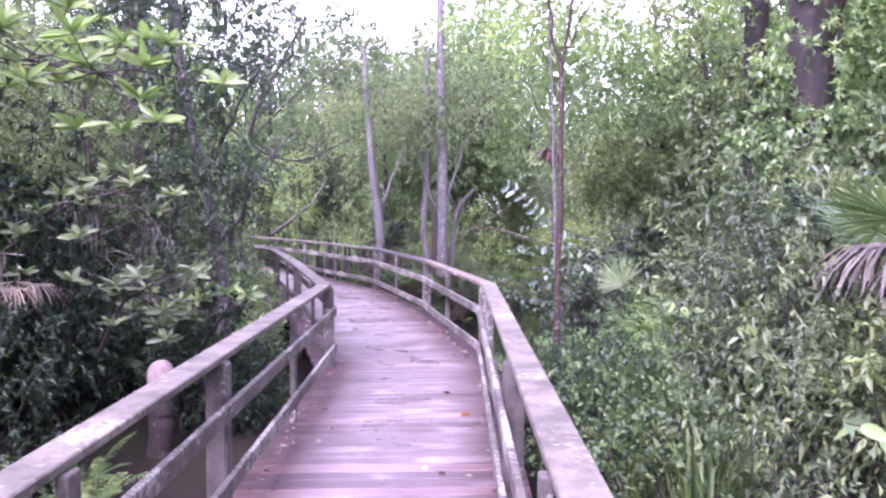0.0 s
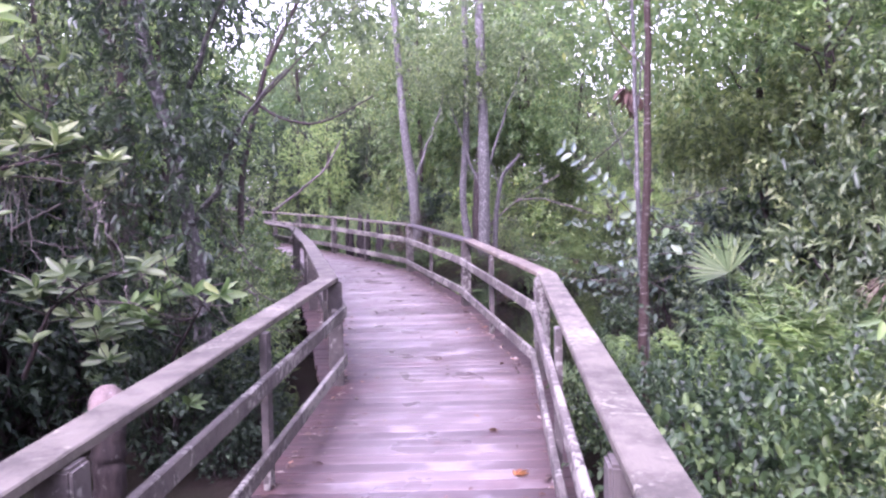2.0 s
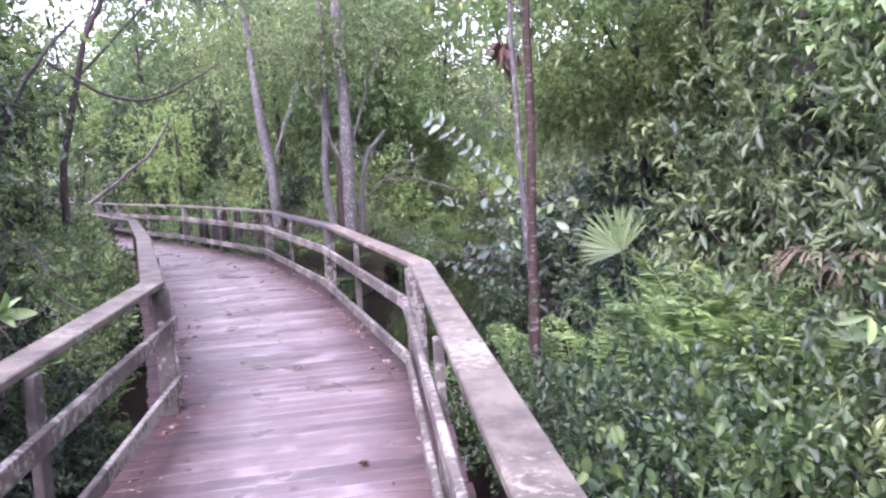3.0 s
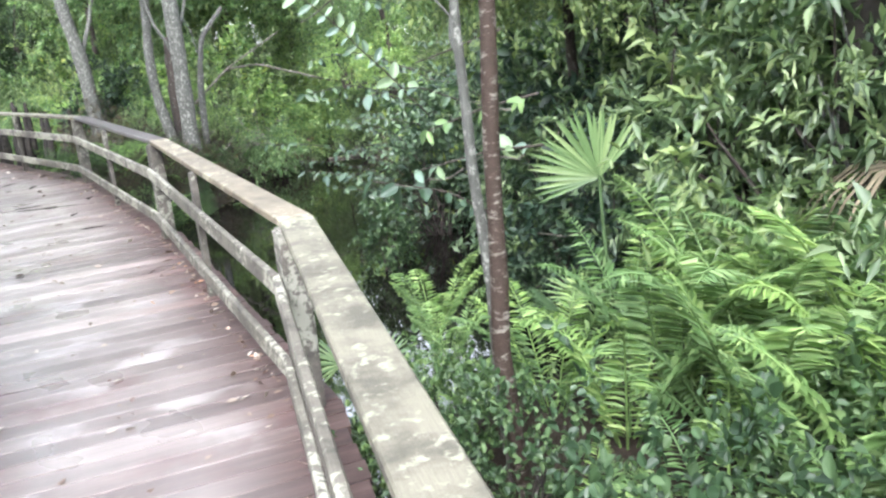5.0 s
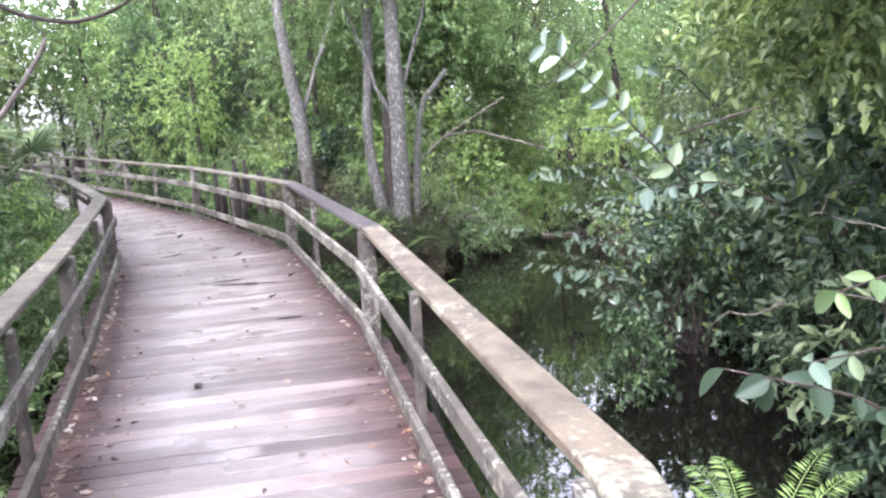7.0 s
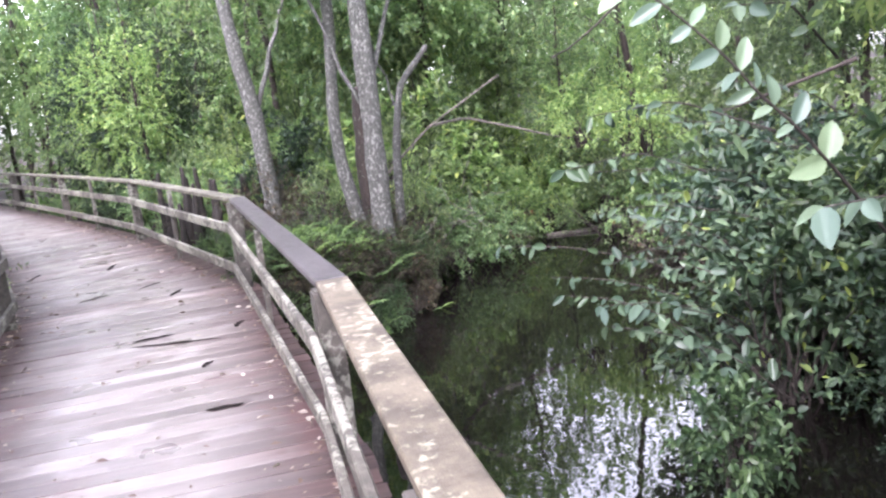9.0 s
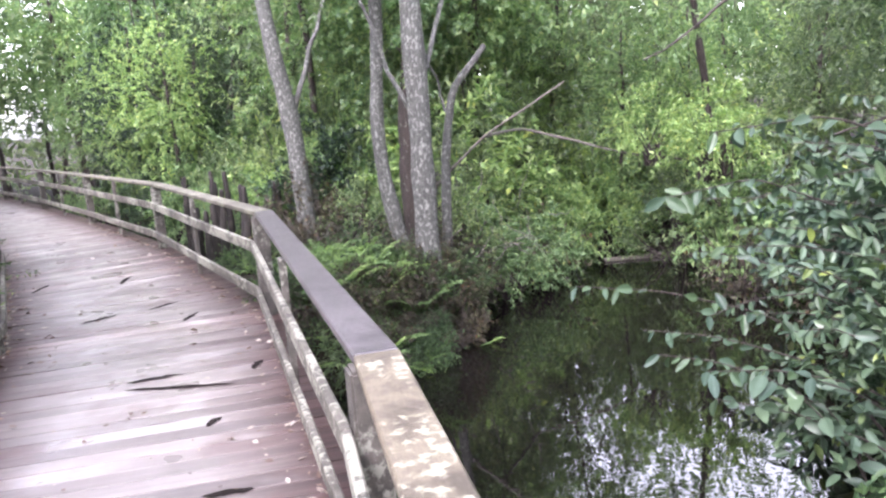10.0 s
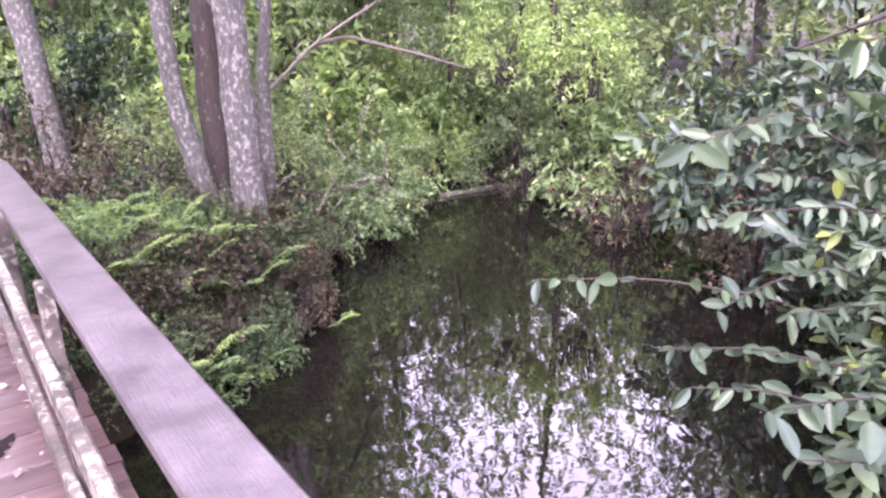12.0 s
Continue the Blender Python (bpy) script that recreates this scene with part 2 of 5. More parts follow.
# ---- mesh helpers ----
def part(name, bm, mat, parent=None, label="", kind=""):
    me = bpy.data.meshes.new(name)
    bm.to_mesh(me)
    bm.free()
    me.materials.append(mat)
    ob = new(name, me)
    ob.parent = parent
    return tagged(ob, label, kind=kind)


def array_mesh(name, verts, groups, mat, smooth=False):
    """A mesh from arrays: verts (n, 3) and face groups, each (m, k)."""
    me = bpy.data.meshes.new(name)
    me.vertices.add(len(verts))
    me.vertices.foreach_set("co", np.asarray(verts, np.float32).ravel())
    loops = np.concatenate([np.asarray(g).ravel() for g in groups]).astype(np.int32)
    sizes = np.concatenate([np.full(len(g), np.asarray(g).shape[1]) for g in groups])
    starts = np.concatenate([[0], np.cumsum(sizes)[:-1]]).astype(np.int32)
    me.loops.add(len(loops))
    me.loops.foreach_set("vertex_index", loops)
    me.polygons.add(len(sizes))
    me.polygons.foreach_set("loop_start", starts)
    if smooth:
        me.polygons.foreach_set("use_smooth", np.ones(len(sizes), bool))
    me.update(calc_edges=True)
    me.validate()
    me.materials.append(mat)
    return me


def unit(v):
    return v / np.maximum(np.linalg.norm(v, axis=-1, keepdims=True), 1e-9)


def leaf_arrays(rng, base, way, length, ratio, fold=0.12, droop=0.1, full=False, face=(0, 0, 1.0)):
    """Single folded leaves: base and way (n, 3), length (n,)."""
    n = len(base)
    way = unit(way)
    up = np.array(face) + rng.normal(0, 0.45, (n, 3))
    side = unit(np.cross(way, up))
    nrm = np.cross(side, way)
    L = length[:, None]
    W = L * ratio * rng.uniform(0.8, 1.2, (n, 1)) * 0.5
    tip = base + way * L - nrm * L * droop
    lift = nrm * W * fold * 4
    k = np.arange(n)[:, None]
    if full:
        left, right = [], []
        for at_, w in ((0.10, 0.45), (0.28, 0.88), (0.50, 1.0), (0.72, 0.80), (0.90, 0.38)):
            spine = base + way * L * at_ - nrm * L * droop * at_ ** 2
            left.append(spine + side * W * w + lift * w)
            right.append(spine - side * W * w + lift * w)
        v = np.stack([base, *left, tip, *right[::-1]], 1).reshape(-1, 3)
        f = np.concatenate([k * 12 + [0, 1, 2, 3, 4, 5, 6], k * 12 + [0, 6, 7, 8, 9, 10, 11]])
    else:
        mid = base + way * L * 0.45
        v = np.stack([base, mid + side * W + lift, tip, mid - side * W + lift], 1).reshape(-1, 3)
        f = np.concatenate([k * 4 + [0, 1, 2], k * 4 + [0, 2, 3]])
    return v, f


def tube_arrays(points, radii, sides=6):
    p = np.asarray(points, float)
    r = np.asarray(radii, float)
    t = unit(np.gradient(p, axis=0))
    a = unit(np.cross(t, np.where(np.abs(t[:, 2:3]) > 0.9, [[1.0, 0, 0]], [[0, 0, 1.0]])))
    for i in range(1, len(a)):
        a[i] = unit(a[i - 1] - t[i] * np.dot(a[i - 1], t[i]))
    b = np.cross(t, a)
    ang = np.linspace(0, 2 * math.pi, sides, endpoint=False)
    ring = p[:, None] + r[:, None, None] * (np.cos(ang)[None, :, None] * a[:, None] + np.sin(ang)[None, :, None] * b[:, None])
    v = ring.reshape(-1, 3)
    i, j = np.meshgrid(np.arange(len(p) - 1), np.arange(sides), indexing="ij")
    i, j = i.ravel(), j.ravel()
    q = (j + 1) % sides
    return v, np.stack([i * sides + j, i * sides + q, (i + 1) * sides + q, (i + 1) * sides + j], 1)


class Pile:
    """Gathers vertex and face arrays into one mesh."""
    def __init__(self):
        self.v, self.f, self.n = [], {}, 0

    def add(self, v, f):
        self.f.setdefault(f.shape[1], []).append(f + self.n)
        self.v.append(v)
        self.n += len(v)

    def mesh(self, name, mat, smooth=False):
        return array_mesh(name, np.concatenate(self.v), [np.concatenate(g) for g in self.f.values()], mat, smooth)


def child(name, me, parent, label="", kind=""):
    ob = new(name, me)
    ob.parent = parent
    return tagged(ob, label, kind=kind)


def bent(rng, a, b, n=7, sway=0.05):
    """A wandering line from a to b."""
    a, b = np.asarray(a, float), np.asarray(b, float)
    t = np.linspace(0, 1, n)[:, None]
    off = np.cumsum(rng.normal(0, sway, (n, 3)), 0)
    off -= off[0] + t * (off[-1] - off[0])
    return a + (b - a) * t + off


def sprays(rng, pile, centres, out, twig_len, per, leaf_len, ratio, droop=0.15, full=False, spread=0.9):
    """Leafy twigs: at each centre a twig that points outwards, leaves along it."""
    m = len(centres)
    way = unit(unit(out) + rng.normal(0, 0.55, (m, 3)))
    s = rng.uniform(0, 1, (m, per))
    L = twig_len * rng.uniform(0.6, 1.3, (m, 1, 1))
    base = centres[:, None] + way[:, None] * s[..., None] * L
    base[..., 2] -= 0.25 * (s ** 2) * L[..., 0]
    d = way[:, None] * 0.7 + rng.normal(0, spread, (m, per, 3))
    d[..., 2] -= 0.15
    size = leaf_len * rng.uniform(0.6, 1.25, (m, per))
    v, f = leaf_arrays(rng, base.reshape(-1, 3), d.reshape(-1, 3), size.ravel(), ratio, 0.12, droop, full)
    pile.add(v, f)


def blob_points(rng, n, radii, centre, hollow=0.45, seed=0.0, floor=None):
    """Points in a lumpy, gappy ellipsoid, and the ways out from its middle."""
    pts = []
    while len(pts) < n:
        d = rng.normal(0, 1, 3)
        d /= np.linalg.norm(d)
        lump = 0.72 + 0.55 * noise.noise(Vector(d * 1.7) + Vector((seed, 0, 0))) + 0.25 * noise.noise(Vector(d * 4.5) + Vector((0, seed, 0)))
        r = lump * rng.uniform(hollow ** 3, 1) ** (1 / 3)
        p = d * r * np.asarray(radii)
        if noise.noise(Vector(p * 1.6) + Vector((seed, seed, 0))) < -0.22:
            continue
        p = p + np.asarray(centre)
        if floor is not None and p[2] < floor:
            continue
        pts.append((*p, *d))
    a = np.array(pts)
    return a[:, :3], a[:, 3:]


def make_bush(name, seed, radii, height, twigs, per, leaf_len, ratio, leaf_mat, stem_mat, label, category="bush", full=False, twig_len=0.30, stems=6):
    """A many-stemmed bush on the ground at its origin."""
    rng = np.random.default_rng(seed)
    root = tagged(new(name), label, category, "swamp bushes")
    c, out = blob_points(rng, twigs, radii, (0, 0, height), 0.35, seed * 1.37, 0.03)
    crown = Pile()
    sprays(rng, crown, c, out + [0, 0, 0.3], twig_len, per, leaf_len, ratio, full=full)
    wood = Pile()
    for k in rng.choice(len(c), min(len(c), stems * 5), replace=False):
        a = np.array([rng.normal(0, 0.10), rng.normal(0, 0.10), 0])
        line = bent(rng, a, c[k], 6, 0.05 * radii[0])
        wood.add(*tube_arrays(line, np.linspace(0.018 * radii[0] + 0.004, 0.004, 6), 4))
    child("branchwork", wood.mesh("branchwork", stem_mat), root, kind="stuff")
    child("crown", crown.mesh("crown", leaf_mat), root)
    return root


def make_tree(name, seed, height, lean, trunk_r, crown_from, radii, twigs, per, leaf_len, ratio, leaf_mat, bark, label, limbs=9, full=False, twig_len=0.4, crown_at=None):
    """A tree on the ground at its origin: tapered trunk, limbs, crown."""
    rng = np.random.default_rng(seed)
    root = tagged(new(name), label, "tree", "swamp trees")
    top = np.array([lean[0], lean[1], height])
    line = bent(rng, (0, 0, -0.1), top, 14, 0.035)
    rad = trunk_r * np.linspace(1, 0.25, 14)
    rad[0] *= 1.5
    rad[1] *= 1.12
    wood = Pile()
    wood.add(*tube_arrays(line, rad * (1 + rng.normal(0, 0.04, 14)), 10))
    centre = np.array(crown_at) if crown_at is not None else np.array([lean[0] * 0.8, lean[1] * 0.8, (height + crown_from) / 2 + 0.2])
    c, out = blob_points(rng, twigs, radii, centre, 0.25, seed * 0.77)
    for k in rng.choice(len(c), limbs, replace=False):
        h = rng.uniform(0.45, 0.95)
        i = int(h * 13)
        start = line[i]
        limb = bent(rng, start, c[k], 8, 0.06)
        wood.add(*tube_arrays(limb, np.linspace(rad[i] * 0.5, 0.006, 8), 6))
        for q in range(2):
            kk = rng.integers(len(c))
            if np.linalg.norm(c[kk] - limb[5]) < 1.6:
                wood.add(*tube_arrays(bent(rng, limb[5], c[kk], 5, 0.04), np.linspace(rad[i] * 0.2 + 0.004, 0.004, 5), 4))
    child("trunk", wood.mesh("trunk", bark, True), root)
    if twigs > 1:
        crown = Pile()
        sprays(rng, crown, c, out + [0, 0, 0.2], twig_len, per, leaf_len, ratio, full=full)
        child("crown", crown.mesh("crown", leaf_mat), root)
    return root


def frond_arrays(rng, pile, stem, base, way, length, leaflets, leaf_len, sag=0.35, ratio=0.17):
    """One arching pinnate frond."""
    t = np.linspace(0, 1, 10)
    way = unit(np.asarray(way, float))
    line = base + way * (t * length)[:, None]
    line[:, 2] -= sag * length * t ** 2.2
    stem.add(*tube_arrays(line, np.linspace(0.007, 0.002, 10), 4))
    s = np.linspace(0.12, 0.98, leaflets)
    p = np.stack([np.interp(s, t, line[:, i]) for i in range(3)], 1)
    tan = unit(np.stack([np.interp(s, t, np.gradient(line[:, i])) for i in range(3)], 1))
    side = unit(np.cross(tan, [0, 0, 1.0]))
    prof = leaf_len * np.sin(np.pi * (0.12 + 0.86 * s)) ** 0.7
    for sg in (1, -1):
        d = side * sg + tan * 0.45 + rng.normal(0, 0.07, p.shape)
        d[:, 2] -= 0.12
        pile.add(*leaf_arrays(rng, p, d, prof * rng.uniform(0.85, 1.1, leaflets), ratio, 0.05, 0.12))


def make_fern(name, seed, fronds, length, leaf_len, label, rise=1.0, mat=None):
    rng = np.random.default_rng(seed)
    root = tagged(new(name), label, "fern", "swamp ferns")
    for k in range(fronds):
        a = 2 * math.pi * (k + rng.uniform(-0.3, 0.3)) / fronds
        L = length * rng.uniform(0.7, 1.15)
        lf = Pile()
        way = (math.cos(a) * 0.75, math.sin(a) * 0.75, rise * rng.uniform(0.7, 1.2))
        frond_arrays(rng, lf, lf, np.array([math.cos(a) * 0.03, math.sin(a) * 0.03, 0]), way, L, 34, leaf_len, rng.uniform(0.25, 0.55))
        child("frond", lf.mesh("frond", mat or LEAF_FERN), root)
    return root


def fan_arrays(rng, pile, hub, out, up, blades, length, spread=110, width=0.035, droop=0.12):
    """A fan leaf: stiff blades that share a hub, each folded along its middle."""
    out, up = unit(np.asarray(out, float)), unit(np.asarray(up, float))
    for a in np.linspace(-spread, spread, blades):
        ar = radians(a + rng.normal(0, 2))
        d = unit(out * math.cos(ar) + up * math.sin(ar))
        L = length * (1 - 0.25 * abs(a) / spread) * rng.uniform(0.9, 1.05)
        nrm = np.cross(out, up)
        side = np.cross(d, nrm)
        s = np.array([0.03, 0.5, 0.8, 1.0])
        w = width * np.array([0.25, 1.0, 0.7, 0.05]) * 0.5
        mid = hub + d * (s * L)[:, None] + np.array([0, 0, -1.0]) * (droop * L * s ** 3)[:, None]
        v = np.concatenate([mid - side * w[:, None] + nrm * (w * 0.6)[:, None], mid, mid + side * w[:, None] + nrm * (w * 0.6)[:, None]])
        f = np.array([[i + 4 * c, i + 1 + 4 * c, i + 5 + 4 * c, i + 4 + 4 * c] for c in range(2) for i in range(3)])
        pile.add(v, f)


def make_palmetto(name, seed, leaves, length, stalk, label, mat=None, lift=1.0, droop=0.12):
    """Fan palm: each leaf a stalk and a fan of blades."""
    rng = np.random.default_rng(seed)
    root = tagged(new(name), label, "palmetto", "palmettos")
    for k in range(leaves):
        a = 2 * math.pi * (k + rng.uniform(-0.3, 0.3)) / leaves
        way = unit(np.array([math.cos(a), math.sin(a), lift * rng.uniform(0.7, 1.3)]))
        hub = way * stalk * rng.uniform(0.8, 1.2)
        pile = Pile()
        pile.add(*tube_arrays(bent(rng, (0, 0, 0), hub, 5, 0.01), np.linspace(0.012, 0.006, 5), 5))
        side = unit(np.cross(way, [0, 0, 1.0]))
        fan_arrays(rng, pile, hub, way, side, 24, length, 110, 0.027, droop)
        child("fan_leaf", pile.mesh("fan_leaf", mat or LEAF_PALM), root)
    return root


def make_grass(name, seed, blades, height, label):
    rng = np.random.default_rng(seed)
    pile = Pile()
    for k in range(blades):
        a, r = rng.uniform(0, 2 * math.pi), rng.uniform(0, 0.12)
        b = np.array([math.cos(a) * r, math.sin(a) * r, 0])
        h = height * rng.uniform(0.5, 1.2)
        out = np.array([math.cos(a), math.sin(a), 0]) * h * rng.uniform(0.1, 0.5)
        mid, tip = b + out * 0.35 + [0, 0, h * 0.7], b + out + [0, 0, h * rng.uniform(0.7, 1)]
        side = np.array([-math.sin(a), math.cos(a), 0]) * 0.006
        pile.add(np.array([b - side, b + side, mid + side * 0.8, mid - side * 0.8, tip]), np.array([[0, 1, 2], [0, 2, 3], [3, 2, 4]]))
    ob = new(name, pile.mesh(name, GRASS))
    return tagged(ob, label, "grass", "grass tufts")


def at(x, y, z, scale=1.0, rz=0.0, rx=0.0, ry=0.0, tall=1.0):
    return pose(x, y, z, rx, ry, rz) @ Matrix.Diagonal((scale, scale, scale * tall, 1))


# ---- ground and water ----
WATER_Z = -0.80
def ground_z(x, y):
    n = noise.noise(Vector((x * 0.35, y * 0.35, 0))) * 0.10 + noise.noise(Vector((x * 1.3, y * 1.3, 4))) * 0.05
    z = -0.62 + n
    # the pool beside the boardwalk
    u, v = (x - 0.9) / 2.9, (y - 17.2) / 6.6
    bend = 0.22 * noise.noise(Vector((x * 0.5, y * 0.5, 9)))
    d = math.sqrt(u * u + v * v) + bend
    z -= 0.75 * max(0.0, min(1.0, (1.12 - d) / 0.35))
    # the bank on which the grey trees stand
    e = max(0.0, min(1.0, (1.25 - math.hypot((x + 2.2) / 1.55, (y - 20.3) / 2.25) - bend) / 0.4))
    z += (-0.10 + n - z) * e
    # firmer, higher ground beside the first stretch
    if y < 11.6 and x > 0.7:
        z += 0.42 * min(1.0, (x - 0.7) / 0.5) * min(1.0, (11.6 - y) / 0.9)
    return z


def make_ground():
    xs = np.unique(np.concatenate([np.linspace(-9, 9, 73), np.linspace(-60, 60, 41), [-900, 900]]))
    ys = np.unique(np.concatenate([np.linspace(-3, 30, 133), np.linspace(-50, 90, 57), [-900, 900]]))
    X, Y = np.meshgrid(xs, ys, indexing="ij")
    Z = np.array([ground_z(x, y) for x, y in zip(X.ravel(), Y.ravel())])
    i, j = np.meshgrid(np.arange(len(xs) - 1), np.arange(len(ys) - 1), indexing="ij")
    k = (i * len(ys) + j).ravel()
    f = np.stack([k, k + len(ys), k + len(ys) + 1, k + 1], 1)
    me = array_mesh("ground", np.stack([X.ravel(), Y.ravel(), Z], 1), [f], GROUND, True)
    tagged(new("ground", me), "dark peaty swamp floor with leaf litter and moss", "ground", kind="structure")


make_ground()
bm = bmesh.new()
bmesh.ops.create_grid(bm, x_segments=2, y_segments=2, size=9, matrix=Matrix.Translation((2.5, 17.5, WATER_Z)))
tagged(part("water", bm, WATER), "still black swamp water with a mirror-like surface", "water", kind="structure")

# ---- boardwalk ----
RIGHT = [(1.37, -1.0), (0.40, 9.85), (-0.73, 13.70), (-2.30, 17.65), (-4.95, 21.55), (-7.75, 24.9), (-10.7, 28.3), (-13.8, 31.6), (-17.0, 34.8)]
LEFT = [(0.0, -1.0), (-1.18, 9.50), (-2.62, 13.20), (-4.17, 16.90), (-6.45, 20.35), (-9.2, 23.75), (-12.1, 27.1), (-15.2, 30.4), (-18.4, 33.6)]


def offset(line, d):
    """The line moved d to its right, with mitred corners."""
    pts = [Vector(p) for p in line]
    out = []
    for i, p in enumerate(pts):
        a = (p - pts[i - 1]).normalized() if i else (pts[1] - p).normalized()
        b = (pts[i + 1] - p).normalized() if i < len(pts) - 1 else a
        na, nb = Vector((a.y, -a.x)), Vector((b.y, -b.x))
        m = (na + nb).normalized()
        out.append(p + m * (d / max(0.5, m.dot(na))))
    return out


def box_uv(bm, along):
    """UV in metres: u along the grain, v across it."""
    uv = bm.loops.layers.uv.verify()
    along = Vector(along).normalized()
    for f in bm.faces:
        across = f.normal.cross(along)
        for l in f.loops:
            l[uv].uv = (l.vert.co.dot(along), l.vert.co.dot(across) if across.length > 0.3 else l.vert.co.z)


def prism(corners_low, z0, z1, bevel=0.005, along=(0, 1, 0), cuts=0):
    """An upright prism over four plan corners."""
    bm = bmesh.new()
    lo = [bm.verts.new((*c[:2], z0)) for c in corners_low]
    hi = [bm.verts.new((*c[:2], z1)) for c in corners_low]
    bm.faces.new(lo[::-1])
    bm.faces.new(hi)
    for i in range(4):
        bm.faces.new((lo[i], lo[(i + 1) % 4], hi[(i + 1) % 4], hi[i]))
    bmesh.ops.recalc_face_normals(bm, faces=bm.faces)
    if bevel:
        bmesh.ops.bevel(bm, geom=bm.edges[:], offset=bevel, segments=1, affect="EDGES")
    box_uv(bm, along)
    return bm


def post_bm(x, y, a, b, z0, z1, rz, bevel=0.006):
    bm = bmesh.new()
    bmesh.ops.create_cube(bm, size=1, matrix=Matrix.Translation((x, y, (z0 + z1) / 2)) @ Matrix.Rotation(rz, 4, "Z") @ Matrix.Diagonal((a, b, z1 - z0, 1)))
    bmesh.ops.bevel(bm, geom=bm.edges[:], offset=bevel, segments=2, affect="EDGES")
    box_uv(bm, (0, 0, 1))
    return bm


def make_railing(line, sign, label):
    """Cap, middle and bottom rails on posts; sign is +1 where outwards is to the line's right."""
    root = tagged(new("boardwalk_railing"), label, "railing", "boardwalk railings")
    rails = (("top_rail", 0.0, 0.148, 0.842, 0.880, CAP), ("middle_rail", -0.062, -0.026, 0.55, 0.642, RAIL), ("bottom_rail", -0.062, -0.026, 0.155, 0.247, RAIL))
    for name, d0, d1, z0, z1, mat in rails:
        a, b = offset(line, sign * d0), offset(line, sign * d1)
        for i in range(len(line) - 1):
            gap = 0.0015
            way = (a[i + 1] - a[i]).normalized() * gap
            bm = prism([a[i] + way, a[i + 1] - way, b[i + 1] - way, b[i] + way], z0, z1, 0.006, (*(a[i + 1] - a[i]), 0))
            if name == "top_rail":
                mat = (CAP, CAP_BROWN, CAP_WET, CAP)[min(i, 3)] if sign > 0 else CAP
            part(name, bm, mat, root)
    mid = offset(line, sign * 0.031)
    thin = offset(line, sign * -0.005)
    for i in range(len(line) - 1):
        stops = [(0.0, 0), (0.5, 1)] if i else [(0.216, 0), (0.445, 1), (0.612, 0), (0.795, 1)]
        for s, slim in stops:
            p = thin[i].lerp(thin[i + 1], s) if slim else mid[i].lerp(mid[i + 1], s)
            d = line[i + 1][0] - line[i][0], line[i + 1][1] - line[i][1]
            rz = math.atan2(d[1], d[0])
            if slim:
                part("slim_post", post_bm(p.x, p.y, 0.09, 0.040, -0.18, 0.840, rz, 0.004), POST, root)
            else:
                part("post", post_bm(p.x, p.y, 0.115, 0.112, ground_z(p.x, p.y) - 0.3, 0.840, rz, 0.010), POST, root)
    return root


make_railing(RIGHT, 1, "weathered grey timber railing with lichen beside the boardwalk")
make_railing(LEFT, -1, "weathered grey timber railing with pale lichen patches along the deck")


def plank_mesh(corners, seed):
    """A deck board over four plan corners, its top slightly cupped; u runs across the deck."""
    rng = random.Random(seed)
    dz = [rng.uniform(-0.003, 0.003) for _ in range(2)]
    p = [Vector((*c, 0)) for c in corners]   # left near, right near, right far, left far
    s = 0.002
    across = ((p[3] - p[0]) + (p[2] - p[1])).normalized()
    v, uv = [], []
    for side, (a, b) in enumerate(((p[0], p[3]), (p[1], p[2]))):
        c = across * s
        v += [a + Vector((0, 0, -0.038)), a + Vector((0, 0, -0.003 + dz[side])), a + c + Vector((0, 0, dz[side])),
              b - c + Vector((0, 0, dz[side])), b + Vector((0, 0, -0.003 + dz[side])), b + Vector((0, 0, -0.038))]
    bm = bmesh.new()
    vs = [bm.verts.new(x) for x in v]
    for i in range(5):
        bm.faces.new((vs[i], vs[i + 1], vs[i + 7], vs[i + 6]))
    bm.faces.new(vs[0:6][::-1])
    bm.faces.new(vs[6:12])
    bm.faces.new((vs[5], vs[0], vs[6], vs[11]))
    bmesh.ops.recalc_face_normals(bm, faces=bm.faces)
    layer = bm.loops.layers.uv.verify()
    shift = rng.uniform(0, 50)
    for f in bm.faces:
        for l in f.loops:
            k = vs.index(l.vert)
            l[layer].uv = (0.0 if k < 6 else 1.0, shift + (k % 6) * 0.028)
    return bm


